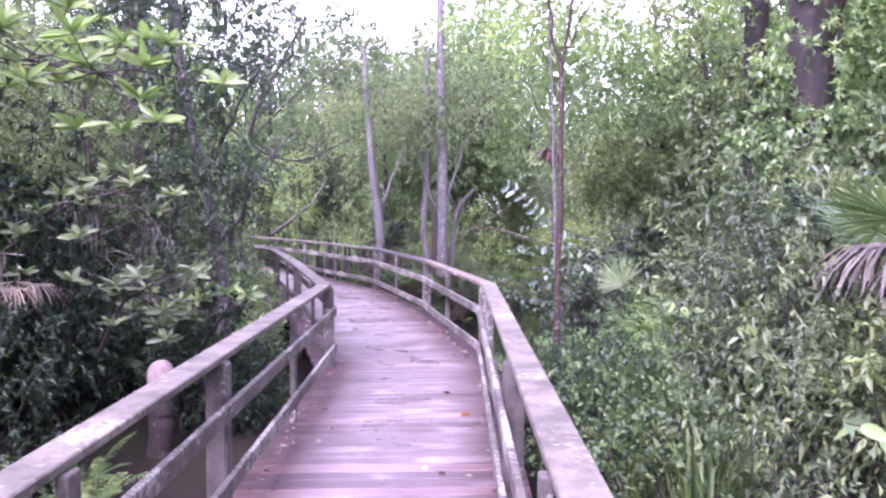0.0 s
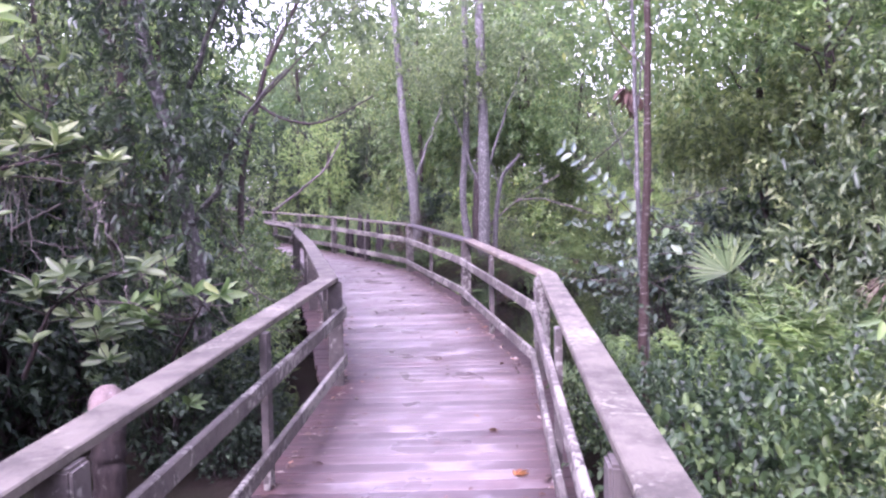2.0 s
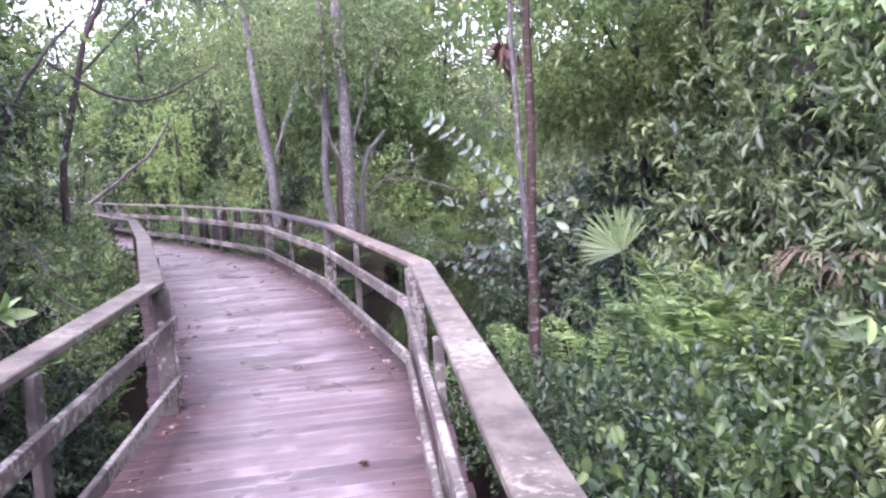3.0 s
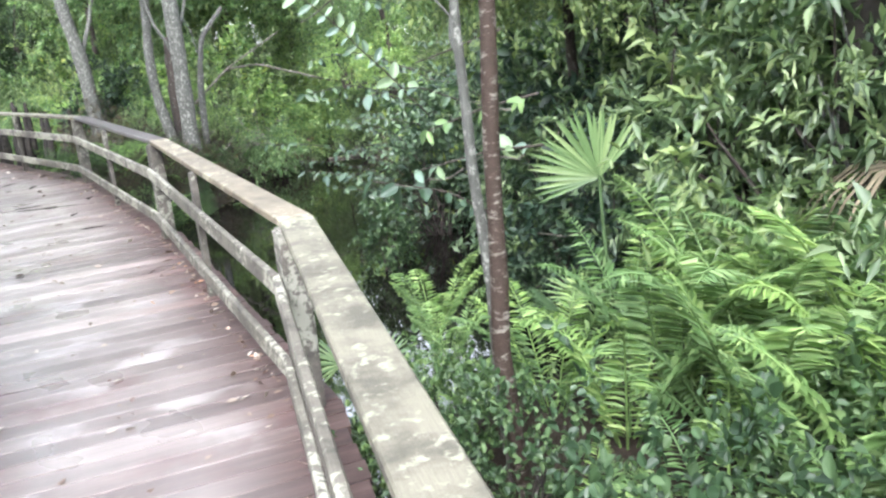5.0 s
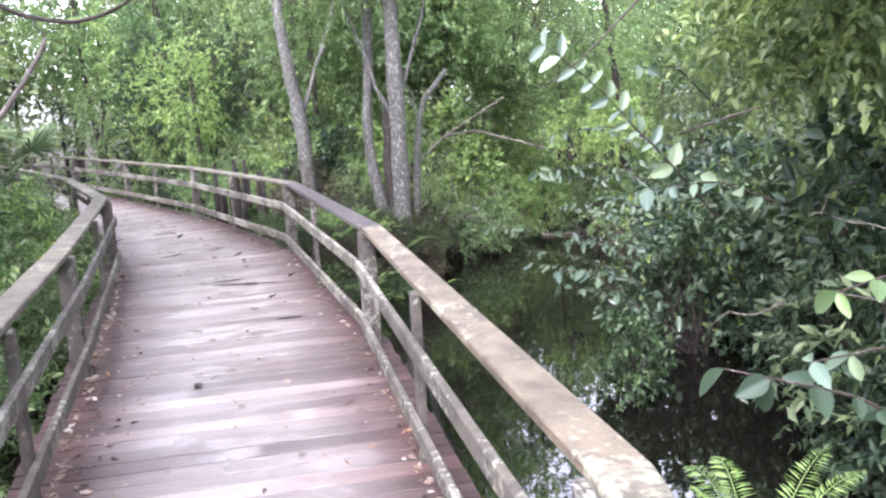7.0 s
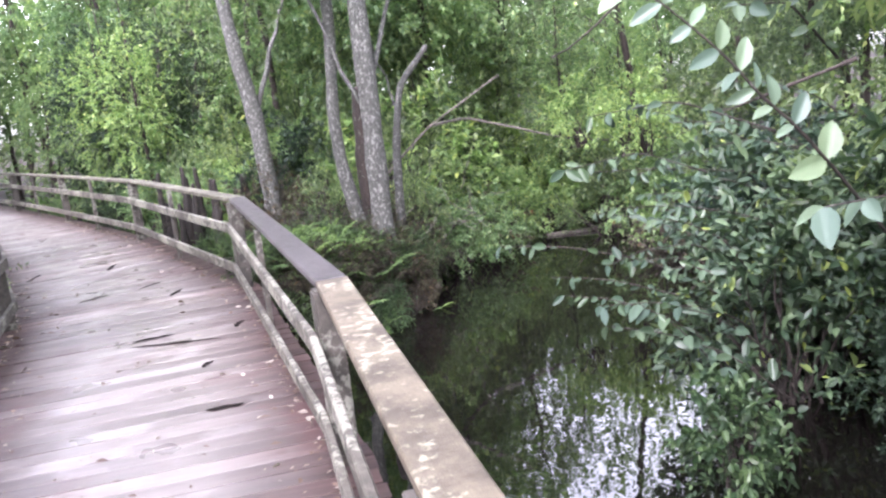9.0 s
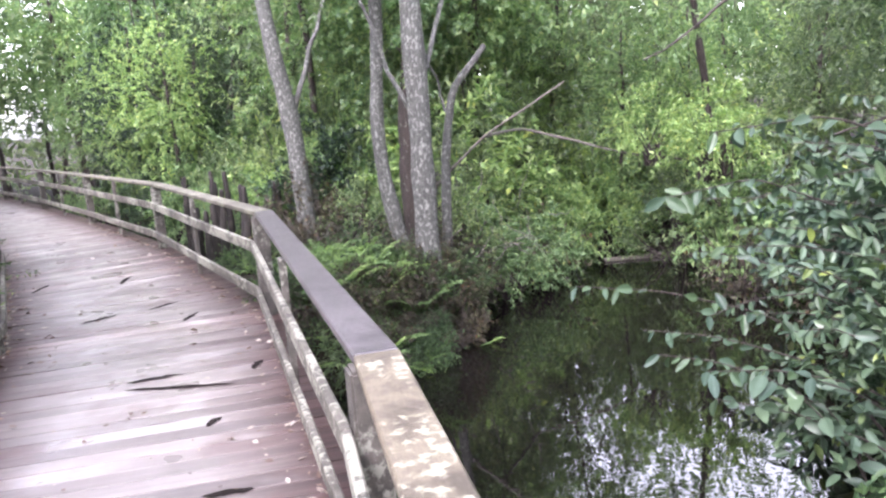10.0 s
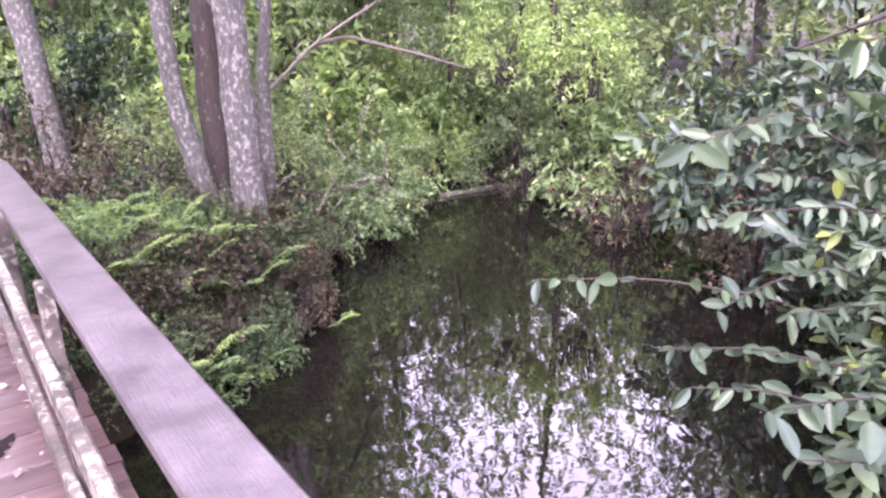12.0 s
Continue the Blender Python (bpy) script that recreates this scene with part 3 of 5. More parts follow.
def make_deck():
    root = tagged(new("boardwalk_deck"), "wet reddish-brown plank deck, greyed along its middle by feet and painted-in sheen", "boardwalk")
    a, b = offset(LEFT, -0.16), offset(RIGHT, 0.16)
    seed = 0
    for i in range(len(a) - 1):
        n = round(((a[i + 1] - a[i]).length + (b[i + 1] - b[i]).length) / 2 / 0.143)
        for k in range(n):
            gl, gr = 0.0038 / (a[i + 1] - a[i]).length, 0.0038 / (b[i + 1] - b[i]).length
            seed += 1
            r = random.Random(seed * 7)
            ends = [r.uniform(-0.012, 0.012) for _ in range(2)]
            q = [a[i].lerp(a[i + 1], k / n + gl), b[i].lerp(b[i + 1], k / n + gr), b[i].lerp(b[i + 1], (k + 1) / n - gr), a[i].lerp(a[i + 1], (k + 1) / n - gl)]
            d = (q[1] - q[0]).normalized()
            q = [q[0] + d * ends[0], q[1] + d * ends[1], q[2] + d * ends[1], q[3] + d * ends[0]]
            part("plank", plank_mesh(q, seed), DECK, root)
    for line, sign in ((LEFT, 1), (RIGHT, -1)):
        for off in (0.06, 0.72):
            c, d = offset(line, sign * off), offset(line, sign * (off + 0.045))
            for i in range(len(line) - 1):
                part("joist", prism([c[i], c[i + 1], d[i + 1], d[i]], -0.21, -0.0425, 0, (*(c[i + 1] - c[i]), 0)), POST, root)
    return root


make_deck()

FROND_BROWN = leaf_material("brown_hanging_leaf", (0.035, 0.020, 0.018), (0.06, 0.035, 0.03), (0.09, 0.055, 0.045), 0.7, 0.15)
KNEE = bark_material("pale_pinkish_knee_bark", (0.22, 0.17, 0.15), (0.36, 0.29, 0.26), (0.42, 0.37, 0.34), 0.6)

# ---- plants: one of each kind, then copies ----
rnd = random.Random(11)
MID = [((a[0] + b[0]) / 2, (a[1] + b[1]) / 2) for a, b in zip(LEFT, RIGHT)]


def from_path(x, y):
    """Distance from the middle line of the boardwalk."""
    best = 99.0
    for (ax, ay), (bx, by) in zip(MID, MID[1:]):
        dx, dy = bx - ax, by - ay
        t = max(0.0, min(1.0, ((x - ax) * dx + (y - ay) * dy) / (dx * dx + dy * dy)))
        best = min(best, math.hypot(x - ax - t * dx, y - ay - t * dy))
    return best


def in_pool(x, y):
    return math.hypot((x - 0.9) / 2.7, (y - 17.4) / 6.3) < 1.0


BUSHES = [
    make_bush("bush", 1, (0.95, 0.95, 1.0), 0.85, 230, 15, 0.085, 0.34, LEAF_MYRTLE, BARK_DARK, "mid-green small-leaved swamp bush rooted in the peat"),
    make_bush("bush", 2, (1.0, 0.9, 1.15), 0.95, 220, 14, 0.095, 0.42, LEAF_DARK, BARK_DARK, "dark green glossy-leaved bush on the swamp floor, its leaves darkened as in shade"),
    make_bush("bush", 3, (0.9, 1.0, 0.9), 0.80, 210, 15, 0.090, 0.40, LEAF_BRIGHT, BARK_DARK, "light yellow-green leafy bush in the open"),
    make_bush("bush", 4, (1.05, 0.95, 1.1), 0.95, 260, 16, 0.070, 0.30, LEAF_MYRTLE, BARK_GREY, "fine-leaved grey-green myrtle bush"),
]
BIG_LEAF = make_bush("pond_apple_bush", 5, (1.05, 1.0, 1.1), 1.05, 210, 10, 0.120, 0.45, LEAF_BIG, BARK_DARK, "broad-leaved bush hanging out over the dark water", full=True, twig_len=0.42)
CREEPER = make_bush("creeper", 6, (0.75, 0.75, 0.5), 0.30, 270, 12, 0.040, 0.66, LEAF_CREEPER, BARK_DARK, "low creeper with small rounded green leaves", "creeper", True, 0.25, 4)
TREES = [
    make_tree("tree", 21, 6.5, (0.5, 0.2), 0.060, 0.8, (1.5, 1.5, 3.2), 520, 16, 0.095, 0.40, LEAF_MYRTLE, BARK_DARK, "slim swamp tree with fine mid-green leaves"),
    make_tree("tree", 22, 7.5, (-0.4, 0.5), 0.075, 1.0, (1.7, 1.6, 3.6), 540, 16, 0.105, 0.44, LEAF_BRIGHT, BARK_DARK, "tall swamp tree with light green crown"),
    make_tree("tree", 23, 5.5, (0.3, -0.4), 0.055, 0.6, (1.4, 1.5, 2.7), 500, 16, 0.090, 0.42, LEAF_DARK, BARK_DARK, "dense dark green swamp tree"),
]
FERNS = [
    make_fern("sword_fern", 31, 10, 0.95, 0.105, "bright green sword fern growing from the peat", 1.1),
    make_fern("sword_fern", 32, 8, 1.30, 0.125, "tall arching sword fern with narrow leaflets", 1.7),
    make_fern("sword_fern", 33, 9, 0.75, 0.085, "small light green fern on the bank", 0.8),
]
PALMETTO = make_palmetto("palmetto", 41, 7, 0.42, 0.75, "green fan-leaved palmetto among the ferns", lift=1.1)
DEAD_PALM = make_palmetto("dead_palmetto", 42, 6, 0.55, 0.45, "dead brown drooping palm fronds", FROND_DEAD, 0.1, 0.75)
TUFT = make_grass("grass_tuft", 51, 60, 0.75, "thin pale swamp grass tuft")


def plant(proto, x, y, scale=1.0, rz=None, sink=0.05, tall=1.0, z=None, rx=0, ry=0, label=""):
    ob = copy_thing(proto, at(x, y, (ground_z(x, y) if z is None else z) - sink, scale, rnd.uniform(0, 360) if rz is None else rz, rx, ry, tall))
    return tagged(ob, label)


def drop_prototype(root):
    for o in (*root.children_recursive, root):
        bpy.data.objects.remove(o)


# ---- near the railing on the open side: ferns, creepers, palmettos ----
for x, y, s in ((2.05, 9.6, 1.2), (2.45, 9.2, 1.25), (1.75, 9.35, 0.95), (2.3, 8.3, 1.1), (2.65, 10.1, 1.2), (1.75, 8.55, 1.0), (2.15, 9.1, 1.1), (1.55, 9.75, 0.85), (2.5, 8.6, 1.1), (2.75, 9.6, 1.15), (1.95, 7.9, 0.9), (2.4, 7.4, 0.95), (2.9, 8.2, 1.1), (2.3, 6.6, 0.8)):
    plant(FERNS[rnd.choice((0, 1, 1))], x, y, s, tall=1.2)
plant(FERNS[1], 1.15, 10.25, 0.55, 40, z=-0.05)
plant(FERNS[1], 1.25, 11.25, 0.75, 40, z=-0.30)
for x, y, s in ((1.35, 10.6, 0.75), (0.95, 10.7, 0.6), (1.0, 10.0, 0.6), (1.3, 8.7, 0.7)):
    plant(FERNS[0], x, y, s)
for x, y, s in ((1.35, 8.0, 0.9), (1.55, 7.3, 1.0), (1.5, 6.5, 1.0), (1.7, 5.8, 1.0), (1.95, 6.9, 1.1), (1.15, 9.0, 0.7), (1.0, 9.6, 0.7), (2.2, 8.1, 0.9)):
    plant(CREEPER, x, y, s, tall=1.3)
for x, y, s in ((1.75, 6.2, 0.75), (2.1, 5.4, 0.8), (1.65, 5.2, 0.7), (1.9, 4.4, 0.8), (2.0, 7.3, 0.85), (1.5, 7.7, 0.7)):
    plant(FERNS[rnd.choice((0, 1))], x, y, s)
plant(PALMETTO, 2.25, 10.45, 0.8, 205, z=-0.35)
def fan_leaf(foot, hub, out, length, label):
    rng = np.random.default_rng(43)
    root = tagged(new("palm_fan"), label, "palmetto", "palmettos")
    stalk, fan = Pile(), Pile()
    stalk.add(*tube_arrays(bent(rng, foot, hub, 6, 0.01), np.linspace(0.013, 0.007, 6), 6))
    out = unit(np.asarray(out, float))
    fan_arrays(rng, fan, np.asarray(hub, float), out, unit(np.cross(out, [0.35, 0.93, -0.15])), 26, length, 72, 0.024, 0.06)
    child("stalk", stalk.mesh("stalk", LEAF_PALM, True), root)
    child("blade", fan.mesh("blade", LEAF_PALM), root)
    return root


fan_leaf((2.10, 10.3, -0.3), (1.93, 10.05, 0.86), (-0.55, 0.05, 0.85), 0.42, "light green palm fan rising from the ferns")
fan_leaf((2.45, 10.3, -0.3), (2.55, 10.3, 0.45), (0.5, 0.05, 0.8), 0.34, "light green palm fan among tall ferns")
plant(PALMETTO, 2.2, 7.9, 0.75, 60, z=-0.3)
plant(PALMETTO, 0.75, 10.55, 0.6, 20, z=-0.6)
plant(DEAD_PALM, 3.35, 9.2, 0.8, 40, z=0.95)
plant(DEAD_PALM, 3.10, 5.75, 0.85, 10, z=1.50)
plant(PALMETTO, 3.12, 5.85, 1.0, 170, z=1.1, label="yellow-green palm fan above dead fronds")
for x, y in ((1.75, 5.9), (1.95, 6.15), (2.1, 5.75), (1.62, 5.5), (1.85, 5.6), (1.6, 4.6), (1.75, 5.3), (1.45, 5.9), (1.9, 3.9), (-2.9, 12.2), (-3.6, 13.6), (-4.4, 15.3), (-3.3, 12.8), (2.0, 5.0), (1.7, 4.2)):
    plant(TUFT, x, y, rnd.uniform(0.8, 1.3))

for x, y, s in ((3.15, 9.7, 1.0), (3.7, 8.9, 1.3)):
    plant(BUSHES[rnd.choice((0, 3))], x, y, s, tall=1.35)
for x, y, s, rz in ((2.15, 8.95, 1.15, 10), (2.5, 8.7, 1.2, 70), (2.35, 9.35, 1.25, 130), (2.8, 9.1, 1.3, 200), (2.7, 8.35, 1.1, 250), (3.0, 9.6, 1.3, 300), (2.05, 8.45, 1.0, 20)):
    plant(FERNS[1], x, y, s, rz, z=-0.05, tall=1.15, label="tall bright upright sword fern behind the railing")

# ---- bushes behind the ferns ----
for x, y, s in ((2.45, 6.1, 0.8), (2.9, 6.9, 0.95), (3.2, 7.7, 1.0), (3.3, 8.6, 1.1), (2.2, 5.7, 0.6), (3.4, 9.9, 1.2), (2.9, 10.7, 0.9), (2.0, 6.4, 0.5)):
    plant(BUSHES[rnd.choice((0, 3, 3, 0))], x, y, s, tall=1.25)
# shaded leaf copy darkens these bushes low by the railing
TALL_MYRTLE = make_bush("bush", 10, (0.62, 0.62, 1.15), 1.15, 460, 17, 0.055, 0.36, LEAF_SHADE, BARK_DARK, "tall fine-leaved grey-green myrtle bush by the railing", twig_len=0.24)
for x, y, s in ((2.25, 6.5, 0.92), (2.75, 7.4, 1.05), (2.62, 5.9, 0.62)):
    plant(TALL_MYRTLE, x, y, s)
drop_prototype(TALL_MYRTLE)

# ---- dark broad-leaved bushes from the rail corner to the pool ----
for x, y, s in ((2.15, 15.7, 0.75), (2.7, 16.3, 1.0), (3.2, 17.8, 1.0), (3.5, 14.5, 1.3), (3.4, 19.4, 1.0)):
    plant(BIG_LEAF, x, y, s, z=max(ground_z(x, y), WATER_Z), sink=0.1)
# dark leaves paint the shaded hollow; the taller bushes below stay lighter
for x, y, s in ((2.75, 14.9, 0.6), (2.55, 12.9, 0.5), (2.45, 12.0, 0.6), (2.8, 12.4, 1.0), (2.7, 11.0, 0.9)):
    plant(BUSHES[1], x, y, s, z=max(ground_z(x, y), WATER_Z))
for x, y, s in ((2.95, 13.4, 1.1), (3.25, 12.2, 1.35), (3.4, 10.8, 1.4), (3.6, 16.8, 1.3)):
    plant(BUSHES[0], x, y, s, z=max(ground_z(x, y), WATER_Z))

plant(TREES[0], 3.4, 12.0, 0.85, z=-0.1)
plant(TREES[1], 4.3, 9.3, 0.85)
plant(TREES[1], 5.4, 7.6, 0.9)
plant(TREES[1], 4.9, 11.4, 1.0)
plant(TREES[0], -5.3, 14.2, 1.0, sink=0.3)
plant(TREES[1], -6.3, 16.4, 1.05, sink=0.3)
plant(TREES[0], -7.7, 18.8, 1.1, sink=0.3)
plant(TREES[1], -0.5, 24.7, 1.0)
plant(TREES[1], -1.7, 24.3, 0.95)
plant(TREES[0], 0.6, 26.2, 1.05)
plant(TREES[1], 3.2, 13.8, 0.70, z=-0.3)
for x, y, s, k in ((-4.6, 11.2, 0.8, 0), (-4.6, 12.8, 0.8, 1)):
    plant(TREES[k], x, y, s, z=0.0 if k else 0.1, sink=0.5)
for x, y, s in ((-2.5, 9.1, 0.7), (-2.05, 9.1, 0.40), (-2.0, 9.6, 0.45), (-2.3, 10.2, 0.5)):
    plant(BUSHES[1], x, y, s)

plant(PALMETTO, -7.5, 20.0, 1.5, 30, z=0.7, label="yellow-green palm fans behind the railing")

# ---- bushes close outside the inner railing ----
for k in range(30):
    t = k / 29
    y = 9.8 + 10.5 * t
    x = np.interp(y, [q[1] for q in LEFT], [q[0] for q in LEFT]) - rnd.uniform(0.85, 1.3)
    plant(rnd.choice((BUSHES[0], BUSHES[3], BUSHES[2], FERNS[0])), x, y, rnd.uniform(0.50, 0.75) + (0.18 if y > 12.5 else 0.0))
for x, y, s in ((-4.6, 14.9, 0.85), (-5.2, 16.3, 0.95), (-5.9, 17.6, 1.0), (-6.7, 18.8, 1.0), (-4.2, 13.5, 0.8), (-5.5, 15.2, 1.0), (-6.4, 16.9, 1.1), (-7.4, 18.2, 1.2)):
    plant(rnd.choice((BUSHES[2], BUSHES[0], BUSHES[3])), x, y, s)

for y, s in ((12.4, 0.85), (13.4, 0.95), (14.4, 1.0), (15.6, 1.05), (16.8, 1.05)):
    plant(BUSHES[2], np.interp(y, [q[1] for q in LEFT], [q[0] for q in LEFT]) - 1.15, y, s, label="light yellow-green shrub leaning against the railing")

# ---- the bank under the grey trees ----
for x, y, s in ((-1.35, 17.9, 0.65), (-1.7, 18.6, 0.7), (-0.75, 18.7, 0.55), (-1.9, 19.3, 0.7), (-2.5, 19.4, 0.7), (-1.2, 18.4, 0.6), (-2.3, 18.6, 0.6), (-3.2, 20.1, 0.8)):
    plant(FERNS[rnd.choice((0, 2))], x, y, s)
for k in range(90):
    x, y = rnd.uniform(-3.4, -0.3), rnd.uniform(17.6, 20.8)
    if from_path(x, y) > 1.35 and x < -1.08 + (y - 18.4) * 0.20:
        plant(rnd.choice((FERNS[0], FERNS[2], FERNS[2], CREEPER, CREEPER)), x, y, rnd.uniform(0.42, 0.70), z=max(ground_z(x, y), WATER_Z))
for x, y, s in ((-0.75, 20.3, 0.5), (-1.7, 17.9, 0.35), (-0.3, 21.6, 0.7), (-2.0, 20.8, 0.6), (-0.9, 21.5, 0.9), (0.4, 22.2, 0.7)):
    plant(BUSHES[rnd.choice((0, 3))], x, y, s)
plant(BUSHES[2], 1.4, 23.6, 0.8)
plant(BUSHES[2], 0.6, 24.2, 0.8)
for x, y, s in ((2.2, 22.3, 1.0), (2.9, 21.2, 1.1), (1.6, 25.0, 1.3), (0.0, 24.8, 1.3), (-1.2, 23.6, 1.2), (3.4, 23.5, 1.4)):
    plant(BUSHES[rnd.choice((0, 2, 3))], x, y, s)
for x, y, s in ((-0.2, 23.2, 0.9), (0.9, 25.3, 1.2), (2.4, 24.6, 1.1), (-2.4, 23.0, 0.9), (3.0, 22.6, 0.9), (-3.9, 23.6, 0.9), (-4.6, 24.6, 1.0), (-6.1, 25.6, 1.0)):
    plant(BUSHES[2], x, y, s)
for x, y, s in ((-6.6, 27.2, 0.85), (-7.8, 28.4, 0.9), (-5.6, 26.6, 0.75), (-6.8, 28.8, 1.0), (-8.8, 29.4, 0.9)):
    plant(TREES[2], x, y, s)
plant(BUSHES[2], 2.3, 21.0, 0.75, z=0.55, label="yellow-green leafy branch hanging above the pool")

for x, y, s in ((-1.55, 18.1, 0.95), (-1.15, 18.75, 0.8), (-1.9, 18.5, 0.95), (-1.35, 19.1, 0.8), (-0.62, 19.15, 0.55), (-2.15, 19.0, 0.9)):
    plant(FERNS[0], x, y, s, label="light grey-green fern fronds beside the railing")
BROWN_BUSH = make_bush("brown_bush", 8, (0.8, 0.8, 0.7), 0.55, 150, 12, 0.07, 0.4, LEAF_BROWN, BARK_DARK, "low brownish half-dead shrub on the bank")
for x, y, s in ((-0.85, 19.2, 0.45), (-1.9, 20.0, 0.7), (-2.6, 20.6, 0.9), (-1.6, 19.4, 0.6), (0.1, 21.6, 0.9), (-3.0, 21.6, 1.0), (2.9, 18.6, 0.8), (2.5, 20.4, 0.8)):
    plant(BROWN_BUSH, x, y, s, z=max(ground_z(x, y), WATER_Z))
for x, y, s in ((-0.25, 20.9, 0.6), (0.15, 21.3, 0.65), (-0.6, 21.0, 0.7), (0.5, 22.6, 0.8)):
    plant(BUSHES[rnd.choice((0, 2))], x, y, s, z=max(ground_z(x, y), WATER_Z))
for x, y, z, s in ((-1.95, 18.75, 0.10, 0.62), (-1.60, 18.8, 0.12, 0.62), (-2.1, 19.1, 0.12, 0.7), (-1.75, 19.2, 0.15, 0.6), (-1.32, 18.75, 0.05, 0.55)):
    plant(FERNS[0], x, y, s, z=z, label="light grey-green fern fronds beside the railing")
for k in range(46):
    a = rnd.uniform(-1.5, 0.75)
    x, y = -2.2 + 1.5 * rnd.uniform(0.75, 0.98) * math.cos(a), 20.3 + 2.1 * rnd.uniform(0.75, 0.98) * math.sin(a)
    if from_path(x, y) > 1.3:
        plant(rnd.choice((BROWN_BUSH, BROWN_BUSH, FERNS[2], FERNS[0], CREEPER)), x, y, rnd.uniform(0.28, 0.46), z=max(ground_z(x, y), WATER_Z))
for k in range(75):
    a, r = rnd.uniform(-1.75, 0.6), rnd.uniform(0.82, 1.03)
    x, y = -2.2 + 1.55 * r * math.cos(a), 20.3 + 2.25 * r * math.sin(a)
    if from_path(x, y) > 1.15:
        plant(rnd.choice((BROWN_BUSH, BROWN_BUSH, CREEPER, CREEPER, FERNS[2])), x, y, rnd.uniform(0.30, 0.48), z=max(ground_z(x, y), WATER_Z), sink=0.06)
for x, y, s in ((-1.15, 18.35, 0.42), (-0.95, 18.6, 0.40), (-0.80, 18.9, 0.42), (-0.72, 19.2, 0.38), (-0.75, 19.55, 0.42), (-0.66, 19.9, 0.40), (-0.55, 20.3, 0.42), (-1.4, 18.3, 0.45)):
    plant(rnd.choice((BROWN_BUSH, CREEPER)), x, y, s, z=max(ground_z(x, y), WATER_Z), sink=0.02, tall=1.2)
drop_prototype(BROWN_BUSH)
LIME_BUSH = make_bush("bush", 12, (0.9, 0.9, 0.85), 0.75, 260, 15, 0.085, 0.40, LEAF_LIME, BARK_DARK, "bright lime-green bush at the far end of the pool")
for x, y, s in ((1.35, 24.6, 0.95), (0.75, 24.1, 0.7), (2.0, 25.1, 0.8), (1.0, 25.6, 1.1)):
    plant(LIME_BUSH, x, y, s)
drop_prototype(LIME_BUSH)
plant(BUSHES[2], 1.25, 23.6, 0.75, z=-0.75, label="bright lime-green bush at the water's edge")
plant(BUSHES[2], 0.7, 23.9, 0.7, z=-0.75, label="bright lime-green bush at the water's edge")
plant(BUSHES[2], 1.6, 21.4, 0.65, z=0.75, label="yellow-green leafy branch hanging above the pool")

# ---- the rest of the thicket ----
y = -5.0
while y < 36:
    x = -16.0
    while x < 12:
        px, py = x + rnd.uniform(-0.5, 0.5), y + rnd.uniform(-0.5, 0.5)
        d = from_path(px, py)
        left = px < np.interp(py, [p[1] for p in MID], [p[0] for p in MID])
        near = 1.75 if left else 2.0
        busy = (left and 5.2 < py < 8.7 and px > -3.1) or (not left) and (px < 3.0 and 1.8 < py < 5.4 or px < 3.2 and 7.2 < py < 16.5 or in_pool(px, py) or (-3.4 < px < 0.6 and 17.0 < py < 21.6))
        if d > near and not busy and d < 6.3 and py < 31:
            s = min(1.9, 0.50 + 0.30 * (d - near) + rnd.uniform(0, 0.25))
            if left and py < 9.2:
                s *= 0.85
            # mostly dark-leaved bushes on the near left, their colour standing in for shade
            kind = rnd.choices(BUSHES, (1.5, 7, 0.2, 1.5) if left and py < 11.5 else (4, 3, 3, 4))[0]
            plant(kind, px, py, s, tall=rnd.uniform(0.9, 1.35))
        step = 1.2 if d < 4 else 1.7
        x += step
    y += 1.15
def tallest(x, y):
    """Height of the canopy: lower under the gap over the boardwalk and north of the pool."""
    r = math.hypot(x - 0.87, y - 1.46)
    if y > 20 and abs(x - (0.87 - 0.25 * (y - 1.46))) < 0.085 * (y - 1.46):
        return 1.5 + 0.265 * r
    a = math.degrees(math.atan2(x + 0.8, y - 13.3))
    if y > 13.3 and 2 < a < 30:
        return 0.8 + 0.27 * math.hypot(x + 0.8, y - 13.3)
    return 11.0


y = -6.0
while y < 40:
    x = -29.0 if y > 14 else -15.0
    while x < 14:
        px, py = x + rnd.uniform(-0.8, 0.8), y + rnd.uniform(-0.8, 0.8)
        d = from_path(px, py)
        left = px < np.interp(py, [p[1] for p in MID], [p[0] for p in MID])
        if d > ((4.2 if left else 5.2) if py < 13 else (3.0 if left else 3.4)) and not in_pool(px - 0.4, py) and not (-4 < px < 3.6 and 16 < py < 24):
            k = rnd.choice((0, 1, 0, 1) if py > 20 else (0, 0, 1, 2) if px < 0 else (0, 1, 1, 1))
            s = min(rnd.uniform(0.85, 1.15) * (1.35 if py > 23 else 1.0), tallest(px, py) / (6.5, 7.5, 5.5)[k])
            plant(TREES[k], px, py, s)
        x += 2.3
    y += 2.3


for k, (x, y) in enumerate(((-6.2, 25.9), (-8.2, 28.2), (-10.2, 30.6), (-12.6, 33.4), (-11.2, 23.4), (-13.4, 26.0), (-15.9, 28.8), (-18.6, 31.4), (-17.4, 37.4), (-19.6, 36.4), (-15.2, 36.8), (-21.3, 35.0), (-19.0, 38.6), (-21.6, 37.4), (-17.0, 39.4), (-23.2, 36.2), (-20.4, 35.6), (-18.2, 36.6))):
    plant(TREES[1], x, y, 0.62 if y < 35 else 1.1)


